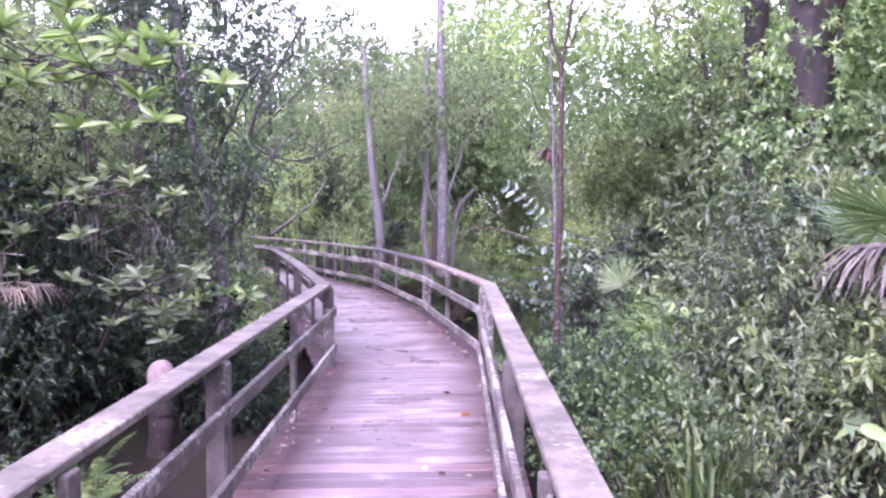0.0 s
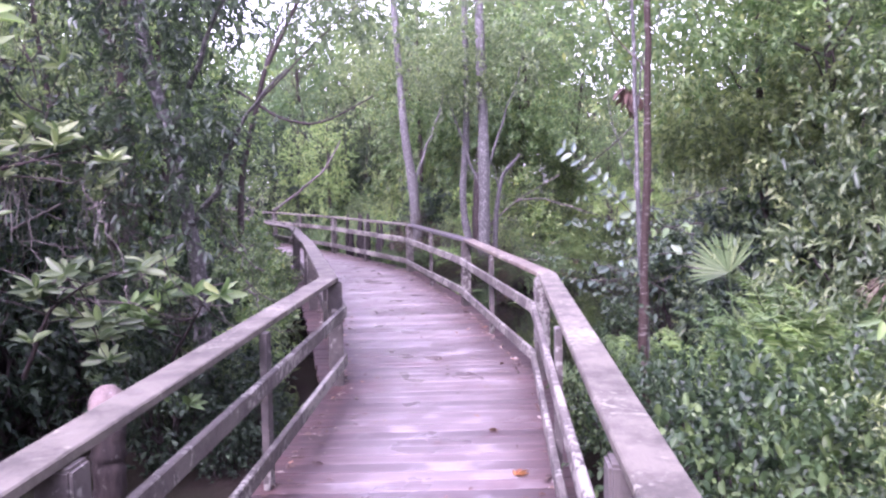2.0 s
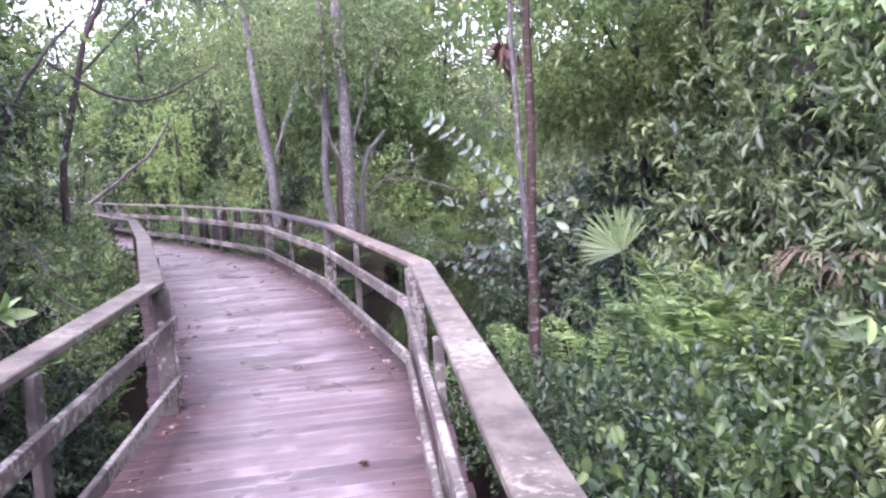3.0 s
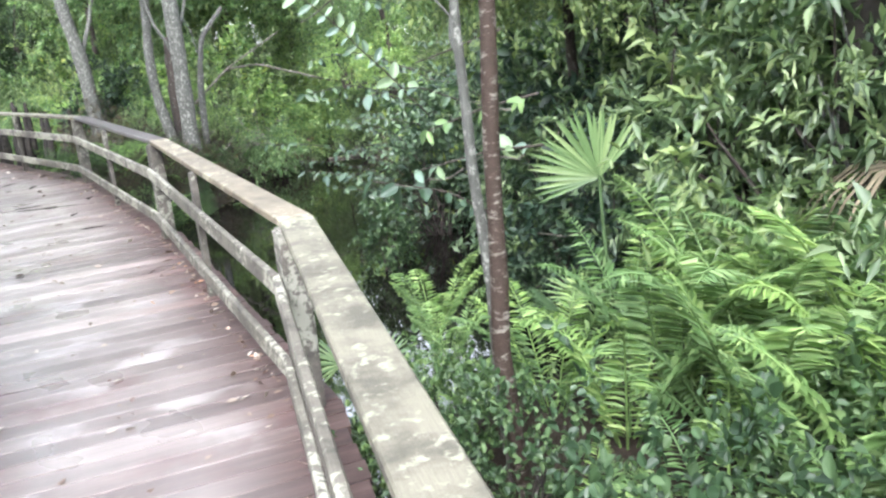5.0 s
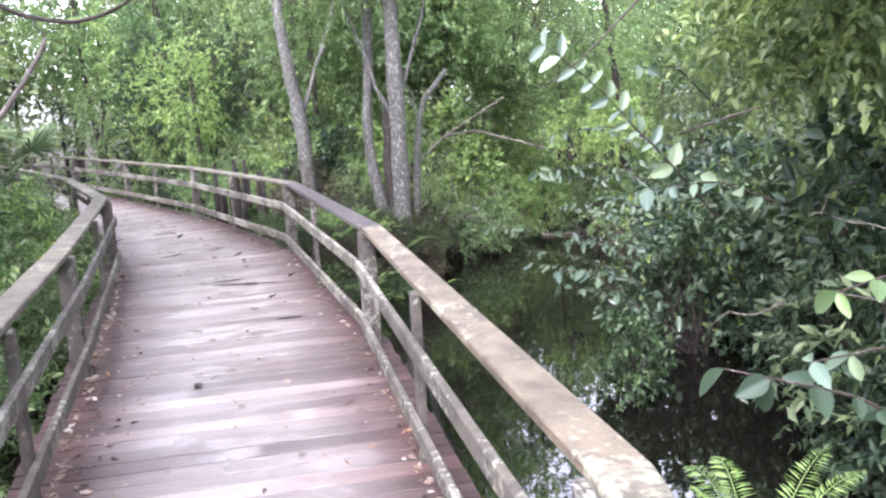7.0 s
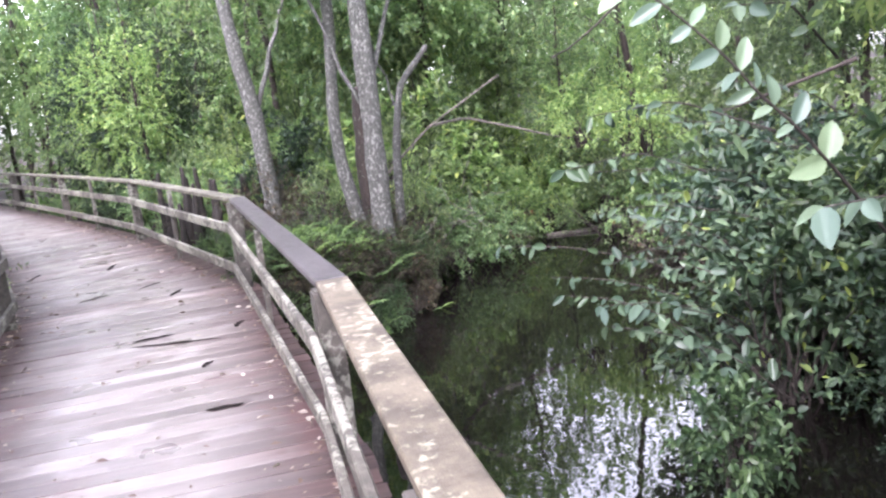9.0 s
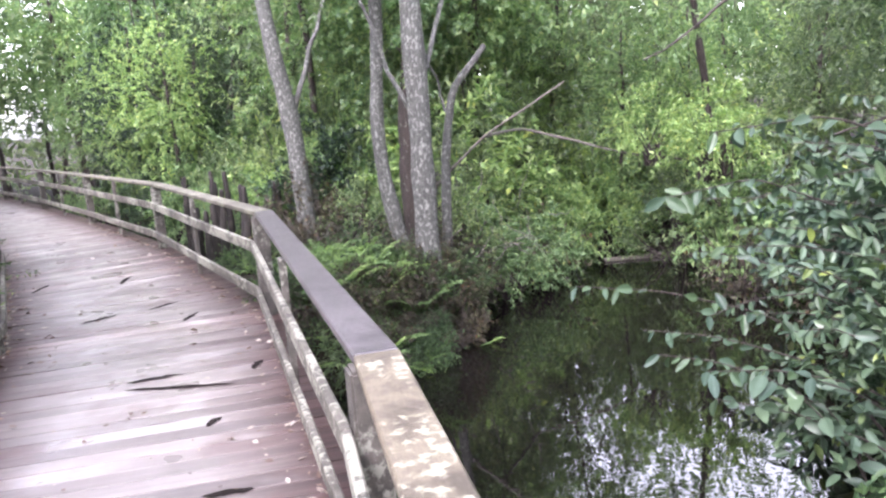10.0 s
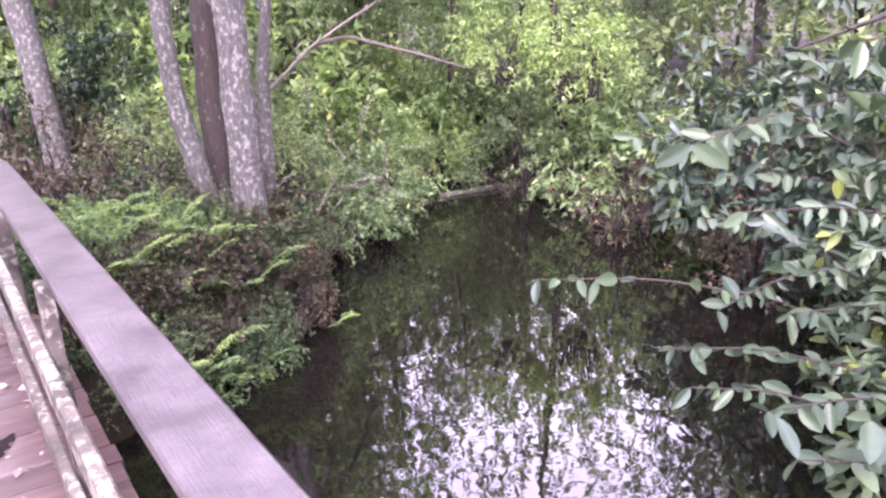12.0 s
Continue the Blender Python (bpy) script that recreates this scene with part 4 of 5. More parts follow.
def thicket():
    """Undergrowth behind the nearer bushes."""
    rng = np.random.default_rng(77)
    c = []
    while len(c) < 6500:
        x, y = rng.uniform(-30, 18), rng.uniform(-10, 46)
        d = from_path(x, y)
        top = 2.4 + 2.2 * noise.noise(Vector((x * 0.4, y * 0.4, 3)))
        if 5.8 < d < 16 and not in_pool(x, y):
            c.append((x, y, -0.6 + rng.uniform(0, 1) * top))
    c = np.array(c)
    pile = Pile()
    sprays(rng, pile, c, rng.normal(0, 1, c.shape) + [0, 0, 0.4], 0.6, 18, 0.15, 0.42)
    tagged(new("thicket", pile.mesh("thicket", LEAF_MYRTLE)), "dense green undergrowth of the swamp", "undergrowth", kind="stuff")


thicket()

# ---- trees that stand out ----
def stem(name, pts, r0, r1, bark, label, seed=1, forks=(), category="tree", sides=10):
    """A bare trunk through a few points, with forks as (start share, end point, radius)."""
    rng = np.random.default_rng(seed)
    p = np.asarray(pts, float)
    t = np.linspace(0, 1, len(p))
    s = np.linspace(0, 1, 22)
    line = np.stack([np.interp(s, t, p[:, i]) for i in range(3)], 1)
    line[1:-1] = (line[:-2] + 2 * line[1:-1] + line[2:]) / 4
    line[1:] += np.cumsum(rng.normal(0, 0.006, (21, 3)), 0) * [1, 1, 0]
    rad = np.linspace(r0, r1, 22) * (1 + rng.normal(0, 0.05, 22))
    rad[0] *= 1.35
    root = tagged(new(name), label, category, "swamp trees")
    wood = Pile()
    tip = line[-1] + (line[-1] - line[-2]) / np.linalg.norm(line[-1] - line[-2]) * np.array([[0.5], [0.85], [1.0]]) * rad[-1]
    wood.add(*tube_arrays(np.concatenate([line, tip]), np.concatenate([rad, rad[-1] * np.array([0.85, 0.5, 0.02])]), sides))
    child("trunk", wood.mesh("trunk", bark, True), root)
    for share, end, r in forks:
        i = int(share * 21)
        limb = Pile()
        limb.add(*tube_arrays(bent(rng, line[i], end, 10, 0.03), np.linspace(r, r * 0.35, 10), 7))
        child("limb", limb.mesh("limb", bark, True), root)
    return root, line


def add_crown(root, rng_seed, centre, radii, twigs, per, leaf_len, ratio, mat, twig_len=0.35):
    rng = np.random.default_rng(rng_seed)
    c, out = blob_points(rng, twigs, radii, centre, 0.2, rng_seed * 0.31)
    pile = Pile()
    sprays(rng, pile, c, out, twig_len, per, leaf_len, ratio)
    child("crown", pile.mesh("crown", mat), root)


t1, _ = stem("slender_tree", [(1.24, 9.2, -0.6), (1.16, 9.2, 0.62), (1.17, 9.2, 1.4), (1.17, 9.22, 2.2), (1.19, 9.25, 3.05), (1.30, 9.25, 3.6), (1.40, 9.3, 5.6)], 0.038, 0.014, BARK_RINGED, "slender forked tree with dark lichen-spotted bark", 3,
             [(0.64, (0.98, 9.3, 4.4), 0.020), (0.72, (1.9, 9.3, 4.6), 0.012), (0.55, (0.7, 9.6, 3.3), 0.007)])
add_crown(t1, 4, (1.5, 10.2, 4.3), (1.9, 1.7, 1.35), 480, 15, 0.085, 0.42, LEAF_BRIGHT)
add_crown(t1, 49, (1.7, 10.8, 3.1), (1.25, 0.9, 0.75), 280, 15, 0.075, 0.42, LEAF_BRIGHT)
t2, _ = stem("slender_tree", [(1.28, 9.5, -0.6), (1.205, 9.5, 0.9), (1.17, 9.5, 1.5), (1.18, 9.52, 2.4), (1.12, 9.6, 4.0)], 0.027, 0.012, BARK_GREY, "thin grey stem beside the forked tree", 5, [(0.5, (0.9, 9.8, 2.6), 0.006), (0.7, (1.5, 9.9, 3.4), 0.008)])
b1, _ = stem("grey_tree", [(-1.05, 19.15, -0.4), (-1.04, 19.15, 0.2), (-1.01, 19.15, 1.37), (-1.0, 19.15, 2.4), (-1.03, 19.2, 4.2), (-1.08, 19.3, 6.5)], 0.140, 0.085, BARK_GREY, "grey lichened tree trunk on the bank by the pool", 7, [(0.5, (-0.3, 20.3, 4.4), 0.03), (0.4, (-2.0, 19.8, 3.8), 0.03)])
add_crown(b1, 8, (-0.7, 20.0, 4.9), (2.7, 2.2, 1.8), 520, 15, 0.09, 0.4, LEAF_MYRTLE)
b2, _ = stem("grey_tree", [(-1.30, 19.65, -0.4), (-1.42, 19.65, 0.45), (-1.50, 19.65, 0.85), (-1.53, 19.65, 1.5), (-1.42, 19.7, 2.7), (-1.45, 19.8, 5.5)], 0.095, 0.06, BARK_GREY, "second grey trunk with a crooked base", 9)
b3, _ = stem("grey_tree", [(-0.93, 19.85, -0.5), (-0.87, 19.85, 0.6), (-0.81, 19.85, 1.26), (-0.71, 19.85, 1.81), (-0.37, 19.9, 2.2)], 0.065, 0.035, BARK_GREY, "broken grey stem behind the twin trunks", 10, [(0.62, (-1.0, 19.95, 2.3), 0.018)])
b4, _ = stem("dead_snag", [(-1.29, 20.0, -0.4), (-1.28, 20.0, 0.8), (-1.28, 20.0, 1.75)], 0.12, 0.09, BARK_DARK, "dark dead snag between the grey trunks", 12, [(0.8, (-1.12, 20.1, 1.95), 0.03)])
t3, _ = stem("leaning_tree", [(-2.93, 21.6, -0.7), (-2.93, 21.6, 0.45), (-3.0, 21.6, 1.5), (-3.16, 21.6, 2.4), (-3.25, 21.6, 3.2), (-3.5, 21.8, 6.0)], 0.15, 0.075, BARK_GREY, "leaning grey tree behind the railing", 13, [(0.40, (-2.3, 22.3, 3.9), 0.045)])
add_crown(b1, 48, (-1.3, 18.8, 4.0), (1.9, 0.7, 0.9), 280, 15, 0.085, 0.4, LEAF_MYRTLE)
add_crown(b2, 28, (-1.7, 19.9, 3.6), (1.3, 1.2, 1.0), 150, 13, 0.09, 0.4, LEAF_MYRTLE)
add_crown(t3, 14, (-3.6, 22.3, 5.0), (2.0, 1.8, 2.0), 380, 15, 0.09, 0.4, LEAF_MYRTLE)
lt, _ = stem("leaning_tree", [(-2.28, 9.4, -0.6), (-2.31, 9.4, 0.8), (-2.46, 9.4, 1.7), (-2.75, 9.4, 2.8), (-2.95, 9.4, 4.6)], 0.075, 0.045, BARK_GREY, "leaning grey trunk in the shade", 15, [(0.42, (-1.40, 9.07, 2.47), 0.028), (0.6, (-1.5, 8.7, 3.2), 0.03)])
# both crowns take the shaded leaf copy to darken the left side
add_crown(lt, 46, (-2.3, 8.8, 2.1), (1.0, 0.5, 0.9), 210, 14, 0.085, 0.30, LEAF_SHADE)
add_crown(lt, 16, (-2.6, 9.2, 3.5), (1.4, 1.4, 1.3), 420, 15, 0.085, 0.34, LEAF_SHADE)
p1, _ = stem("pine_trunk", [(3.50, 9.1, -0.6), (3.5, 9.15, 2.0), (3.45, 9.2, 8.0)], 0.24, 0.18, BARK_PINE, "thick reddish-brown pine trunk with flaky bark", 17, sides=14)
p2, _ = stem("pine_trunk", [(3.25, 9.9, -0.6), (3.2, 9.9, 3.0), (3.1, 9.9, 8.0)], 0.14, 0.10, BARK_PINE, "second reddish pine trunk", 18, sides=14)
add_crown(p1, 38, (3.35, 8.75, 2.4), (0.75, 0.35, 1.3), 120, 12, 0.09, 0.45, LEAF_BRIGHT, 0.25)
add_crown(p2, 39, (3.0, 9.5, 2.6), (0.6, 0.3, 1.5), 110, 12, 0.08, 0.42, LEAF_MYRTLE, 0.25)
p3, _ = stem("pale_trunk", [(4.2, 13.0, -0.6), (4.15, 13.0, 3.0), (4.1, 13.0, 8.0)], 0.12, 0.10, BARK_GREY, "pale grey trunk behind the pines", 19, sides=12)
p4, _ = stem("dark_tree", [(-4.9, 12.5, -0.6), (-4.9, 12.55, 3.0), (-4.8, 12.6, 7.5)], 0.22, 0.15, BARK_DARK, "thick dark trunk deep in the shade", 20, sides=14)
add_crown(p4, 21, (-5.0, 11.2, 5.4), (2.0, 2.0, 1.5), 330, 15, 0.10, 0.4, LEAF_DARK)

h1, _ = stem("leafy_tree", [(2.9, 12.9, -0.7), (2.85, 12.9, 1.5), (2.7, 12.8, 3.4), (2.5, 12.7, 5.4)], 0.05, 0.025, BARK_DARK, "thin dark tree above the broad-leaved bushes", 26, [(0.5, (1.7, 12.6, 4.2), 0.02), (0.6, (3.2, 13.4, 4.8), 0.02)])
g1, _ = stem("leafy_tree", [(-4.6, 15.3, -0.6), (-4.5, 15.3, 1.8), (-4.1, 15.4, 3.4), (-3.2, 15.6, 5.2)], 0.06, 0.03, BARK_DARK, "thin tree leaning towards the boardwalk", 34, [(0.6, (-2.3, 15.4, 4.6), 0.02), (0.7, (-3.6, 16.4, 5.4), 0.02)])
add_crown(g1, 35, (-3.0, 15.6, 4.7), (1.9, 1.9, 1.3), 340, 14, 0.09, 0.42, LEAF_MYRTLE)
add_crown(h1, 47, (2.35, 12.9, 2.35), (1.35, 2.1, 0.75), 620, 15, 0.085, 0.42, LEAF_MYRTLE)
add_crown(h1, 37, (2.5, 12.7, 3.3), (1.6, 1.6, 0.85), 230, 14, 0.09, 0.42, LEAF_BRIGHT)
o1, _ = stem("overhanging_tree", [(2.7, 22.6, -0.8), (2.6, 22.5, 1.5), (2.3, 22.2, 3.4), (1.9, 21.6, 5.0)], 0.07, 0.03, BARK_DARK, "tree that leans over the pool", 23)
add_crown(o1, 24, (1.5, 21.0, 5.2), (2.5, 2.0, 1.6), 900, 15, 0.09, 0.42, LEAF_BRIGHT)
add_crown(o1, 36, (1.5, 21.2, 2.9), (2.2, 1.4, 1.1), 190, 14, 0.09, 0.42, LEAF_BRIGHT)
k1, _ = stem("tree_stump", [(-2.53, 8.34, -0.7), (-2.53, 8.35, -0.3), (-2.52, 8.36, 0.10)], 0.115, 0.105, BARK_DARK, "dark rotten stump with a pale rounded top", 25, category="stump", sides=14)
dome = Pile()
dome.add(*tube_arrays(np.array([(-2.52, 8.36, 0.04), (-2.52, 8.36, 0.10), (-2.515, 8.36, 0.16), (-2.51, 8.36, 0.21), (-2.51, 8.36, 0.245), (-2.51, 8.36, 0.255)]), np.array([0.118, 0.122, 0.115, 0.092, 0.05, 0.003]), 14))
child("top", dome.mesh("top", KNEE, True), k1, "pale pinkish rounded top")

# ---- dead wood ----
stem("dead_branch", [(-2.5, 11.5, 1.34), (-2.25, 11.6, 1.55), (-2.0, 11.7, 1.75), (-1.85, 11.9, 2.1)], 0.022, 0.010, TWIG, "pale dead branch leaning over the railing", 30, category="branch", sides=6)
stem("dead_branch", [(-1.0, 20.0, 0.75), (-0.75, 20.0, 0.96), (-0.40, 20.0, 1.26), (0.5, 20.0, 1.78)], 0.022, 0.010, TWIG, "bare branch that rises from the bank", 31, category="branch", sides=6)
stem("dead_branch", [(-0.42, 20.2, 1.26), (-0.01, 21.5, 1.27), (0.62, 21.5, 1.08), (1.27, 21.5, 0.86), (2.1, 21.5, 0.72)], 0.022, 0.012, TWIG, "bare branch hanging over the pool", 32, category="branch", sides=6)
stem("overhanging_branch", [(-4.6, 14.7, 3.3), (-4.0, 14.5, 2.9), (-3.5, 14.5, 2.6), (-3.06, 14.5, 2.5), (-2.7, 14.5, 2.57), (-2.1, 14.5, 2.88)], 0.026, 0.012, BARK_DARK, "dark crooked branch hanging above the inner railing", 50, [(0.5, (-3.0, 14.3, 2.2), 0.007), (0.75, (-2.5, 14.7, 2.9), 0.006)], category="branch", sides=7)
stem("overhanging_branch", [(3.6, 17.7, 1.55), (2.89, 17.6, 1.35), (2.6, 17.6, 1.26), (2.33, 17.6, 1.19)], 0.020, 0.008, BARK_DARK, "dark bare branch above the pool bushes", 51, [(0.6, (2.2, 17.4, 1.4), 0.005)], category="branch", sides=6)
stem("overhanging_branch", [(2.1, 17.2, 2.9), (1.4, 17.0, 2.25), (1.21, 17.0, 2.09), (0.96, 17.0, 1.91), (0.77, 17.0, 1.83)], 0.014, 0.006, BARK_DARK, "thin dark twig reaching down over the pool", 52, [(0.6, (0.9, 16.9, 2.2), 0.004)], category="branch", sides=6)
stem("floating_log", [(1.15, 22.8, WATER_Z), (1.9, 22.95, WATER_Z + 0.03), (2.7, 23.0, WATER_Z + 0.02)], 0.045, 0.03, TWIG, "pale log lying in the pool", 33, category="log", sides=8)

# ---- pale-leaved arching sprig over the pool ----
def sprig(name, pts, pairs, leaf_len, ratio, mat, label, seed, loose=1.0, across=(0, 0, 1.0), face=(-0.55, -0.85, 0.75)):
    rng = np.random.default_rng(seed)
    p = np.asarray(pts, float)
    t = np.linspace(0, 1, len(p))
    s = np.linspace(0, 1, 16)
    line = np.stack([np.interp(s, t, p[:, i]) for i in range(3)], 1)
    line[1:-1] = (line[:-2] + line[1:-1] + line[2:]) / 3
    root = tagged(new(name), label, "branch", "leafy sprigs")
    wood = Pile()
    wood.add(*tube_arrays(line, np.linspace(0.008, 0.003, 16), 5))
    child("twig", wood.mesh("twig", BARK_DARK), root)
    u = np.linspace(0.15, 1, pairs)
    q = np.stack([np.interp(u, s, line[:, i]) for i in range(3)], 1)
    tan = unit(np.stack([np.interp(u, s, np.gradient(line[:, i])) for i in range(3)], 1))
    side = unit(np.cross(tan, across))
    for k in range(pairs):
        for sg in (1, -1):
            pile = Pile()
            if rng.random() < 0.12 * loose:
                continue
            d = (side[k] * sg + tan[k] * rng.uniform(0.1, 1.0) + rng.normal(0, 0.42 * loose, 3) - [0, 0, rng.uniform(0.05, 0.2 + 0.7 * loose)])[None]
            pile.add(*leaf_arrays(rng, q[k][None], d, np.array([leaf_len * rng.uniform(0.6, 1.2)]), ratio, 0.10, 0.15, True, face))
            child("leaf", pile.mesh("leaf", mat), root)
    return root


sprig("leafy_sprig", [(1.75, 13.6, 0.85), (1.30, 13.4, 1.36), (1.15, 13.4, 1.50), (1.03, 13.4, 1.66), (0.8, 13.4, 1.88), (0.60, 13.4, 2.04)], 10, 0.145, 0.5, LEAF_SILVER, "arching twig with paired pale grey-green leaves", 61, 0.3, (-0.25, 1.0, 0.1), (0.1, -0.9, 0.7))
sprig("leafy_sprig", [(1.9, 12.88, 1.03), (1.54, 12.88, 1.18), (1.14, 12.85, 1.15)], 6, 0.14, 0.48, LEAF_SILVER, "short twig with pale leaves in the dark bush", 62)
sprig("leafy_sprig", [(1.9, 16.6, 0.8), (1.3, 16.3, 1.05), (0.7, 16.0, 1.0)], 10, 0.13, 0.48, LEAF_BIG, "leafy twig reaching over the water", 67)
sprig("leafy_sprig", [(1.9, 15.2, 1.2), (1.3, 15.2, 1.45), (0.8, 15.3, 1.4)], 9, 0.12, 0.48, LEAF_BIG, "leafy twig high beside the pool", 69)
sprig("leafy_sprig", [(2.0, 14.6, 1.6), (1.65, 14.35, 1.9), (1.35, 14.2, 1.9)], 8, 0.13, 0.5, LEAF_PALE, "pale leaves on a high twig", 65)


sprig("leafy_sprig", [(1.81, 10.57, 1.24), (1.49, 10.44, 1.21), (1.17, 10.41, 1.12)], 6, 0.11, 0.42, LEAF_BRIGHT, "fresh green glossy leaves on a twig", 80)
sprig("leafy_sprig", [(1.81, 10.52, 0.97), (1.48, 10.4, 0.99), (1.09, 10.37, 0.93)], 7, 0.11, 0.45, LEAF_SILVER, "shiny pale leaves on a short twig", 81)
sprig("leafy_sprig", [(1.5, 10.55, 0.63), (1.26, 10.46, 0.79), (0.87, 10.45, 0.89)], 6, 0.12, 0.5, LEAF_BIG, "dark glossy leaves low beside the railing", 82)
sprig("leafy_sprig", [(2.25, 6.9, 0.75), (2.0, 6.75, 0.95), (1.82, 6.63, 1.07)], 6, 0.13, 0.28, LEAF_BRIGHT, "light green narrow-leaved twig", 96)
sprig("leafy_sprig", [(2.4, 4.5, 0.6), (2.15, 4.3, 0.88), (1.92, 4.15, 0.95)], 6, 0.12, 0.35, LEAF_BRIGHT, "light green arching leaf twig", 97)
# darker creeper leaf here colours in the shade of the taller bush beside it
CORNER_BUSH = make_bush("pond_apple_bush", 9, (1.0, 1.0, 0.85), 0.80, 150, 10, 0.15, 0.55, LEAF_CREEPER, BARK_DARK, "broad-leaved bush at the pool", full=True, twig_len=0.4)
TIERS = [((1.81, 16.53, 0.29), (0.94, 16.32, 0.61)),
           ((1.34, 16.26, 0.2), (0.19, 16.28, 0.43)),
           ((1.52, 15.87, -0.01), (0.52, 15.87, 0.25)),
           ((1.34, 15.67, -0.09), (0.59, 15.73, 0.14)),
           ((2.76, 17.1, 0.64), (1.01, 17.09, 0.84)),
           ((2.84, 17.54, 0.79), (1.61, 17.64, 1.32)),
           ((2.1, 16.22, 0.49), (1.09, 16.2, 0.65)),
           ((1.85, 15.87, 0.19), (1.11, 15.9, 0.3)),
           ((1.68, 15.62, -0.06), (0.82, 15.58, 0.08)),
           ((2.39, 17.03, 0.99), (1.39, 17.02, 0.77)),
           ((1.69, 16.34, 0.29), (0.99, 16.21, 0.21)),
           ((2.61, 16.8, 1.02), (1.69, 16.77, 1.21)),
           ((1.71, 15.64, 0.45), (1.22, 15.66, 0.64)),
           ((1.65, 15.36, -0.29), (0.82, 15.4, -0.01)),
           ((1.48, 15.34, -0.27), (1.05, 15.35, 0.13)),
           ((1.87, 15.44, -0.26), (1.34, 15.49, 0.05)),
           ((2.48, 16.59, 0.52), (1.8, 16.55, 0.78)),
           ((2.24, 16.93, 0.48), (1.47, 16.97, 0.61)),
           ((1.66, 15.49, 0.23), (1.24, 15.47, 0.32)),
           ((3.11, 17.42, 1.29), (2.29, 17.38, 1.48))]
for k, (a, b) in enumerate(TIERS):
    a, b = np.array(a), np.array(b)
    far_end = a + (a - b) * 0.5 - [0, -0.1, 0.25]
    near = k in (13, 14, 15)
    sprig("leafy_sprig", [far_end, a, a * 0.45 + b * 0.55 + [0, 0, 0.05], b], 10 if near else 16, 0.165 if near else 0.105, 0.42, LEAF_PALE if near or k % 6 == 0 else LEAF_BIG, "spreading twig of broad glossy leaves over the water", 110 + k)


plant(CORNER_BUSH, 1.34, 14.43, 0.36, 20, z=WATER_Z, sink=0.0, tall=1.25, label="dense green broad-leaved bush at the pool's edge")
drop_prototype(CORNER_BUSH)

# ---- whorls of young leaves at the shaded side ----
def whorl_branch(name, pts, whorls, seed, label, mat):
    rng = np.random.default_rng(seed)
    p = np.asarray(pts, float)
    s = np.linspace(0, 1, 14)
    line = np.stack([np.interp(s, np.linspace(0, 1, len(p)), p[:, i]) for i in range(3)], 1)
    root = tagged(new(name), label, "branch", "leafy sprigs")
    wood, leaves = Pile(), Pile()
    wood.add(*tube_arrays(line, np.linspace(0.02, 0.006, 14), 6))
    child("wood", wood.mesh("wood", BARK_DARK), root)
    for k in range(whorls):
        i = rng.integers(4, 14)
        end = line[i] + rng.normal(0, 1, 3) * [0.28, 0.28, 0.2] + [0, 0, 0.08]
        twig = Pile()
        twig.add(*tube_arrays(bent(rng, line[i], end, 5, 0.02), np.linspace(0.006, 0.003, 5), 4))
        child("twig", twig.mesh("twig", BARK_DARK), root)
        n = 13
        a = np.linspace(0, 4 * math.pi, n) + rng.uniform(0, 6)
        d = np.stack([np.cos(a), np.sin(a), rng.uniform(-0.2, 1.0, n)], 1)
        leaves.add(*leaf_arrays(rng, np.repeat(end[None], n, 0), d, rng.uniform(0.11, 0.20, n), 0.30, 0.10, 0.10, True, (0.5, -0.7, 0.8)))
    child("leaves", leaves.mesh("leaves", mat), root)
    return root


whorl_branch("leafy_branch", [(-3.6, 6.1, 2.2), (-2.5, 5.9, 2.62), (-1.50, 5.85, 2.42)], 40, 71, "branch with whorls of bright young leaves", LEAF_LIME)
whorl_branch("leafy_branch", [(-4.2, 8.0, 1.0), (-3.3, 8.2, 1.7), (-2.6, 8.4, 1.9)], 16, 72, "shaded branch with whorled leaves", LEAF_MYRTLE)
whorl_branch("leafy_branch", [(-2.7, 9.1, -0.2), (-2.3, 9.0, 0.4), (-2.0, 8.8, 0.75)], 14, 73, "low branch with star-like green leaf whorls", LEAF_BRIGHT)
whorl_branch("leafy_branch", [(-3.1, 8.3, 0.3), (-2.8, 8.2, 0.8), (-2.4, 8.0, 1.0)], 16, 74, "low shaded branch with leaf whorls", LEAF_MYRTLE)

# ---- hanging moss, bare twigs, cypress knees ----
MOSS = leaf_material("grey_hanging_moss", (0.06, 0.055, 0.048), (0.11, 0.10, 0.088), (0.16, 0.15, 0.13), 0.85, 0.2)


def hanging_moss(x, y, z, length, seed, width=0.10):
    rng = np.random.default_rng(seed)
    pile = Pile()
    for k in range(30):
        b = np.array([x, y, z]) + rng.normal(0, 1, 3) * [width, width, 0.05]
        n, L = 6, length * rng.uniform(0.35, 1.1)
        line = b + np.stack([np.zeros(n), np.zeros(n), -np.linspace(0, L, n)], 1) + np.cumsum(rng.normal(0, 0.012, (n, 3)), 0)
        w = np.array([rng.normal(), rng.normal(), 0])
        w = w / np.linalg.norm(w) * 0.006
        v = np.concatenate([line - w, line + w * np.linspace(1, 0.3, n)[:, None]])
        pile.add(v, np.array([[i, i + 1, i + n + 1, i + n] for i in range(n - 1)]))
    return tagged(new("hanging_moss", pile.mesh("hanging_moss", MOSS)), "grey moss strands hanging from a shaded branch", "moss", "moss")


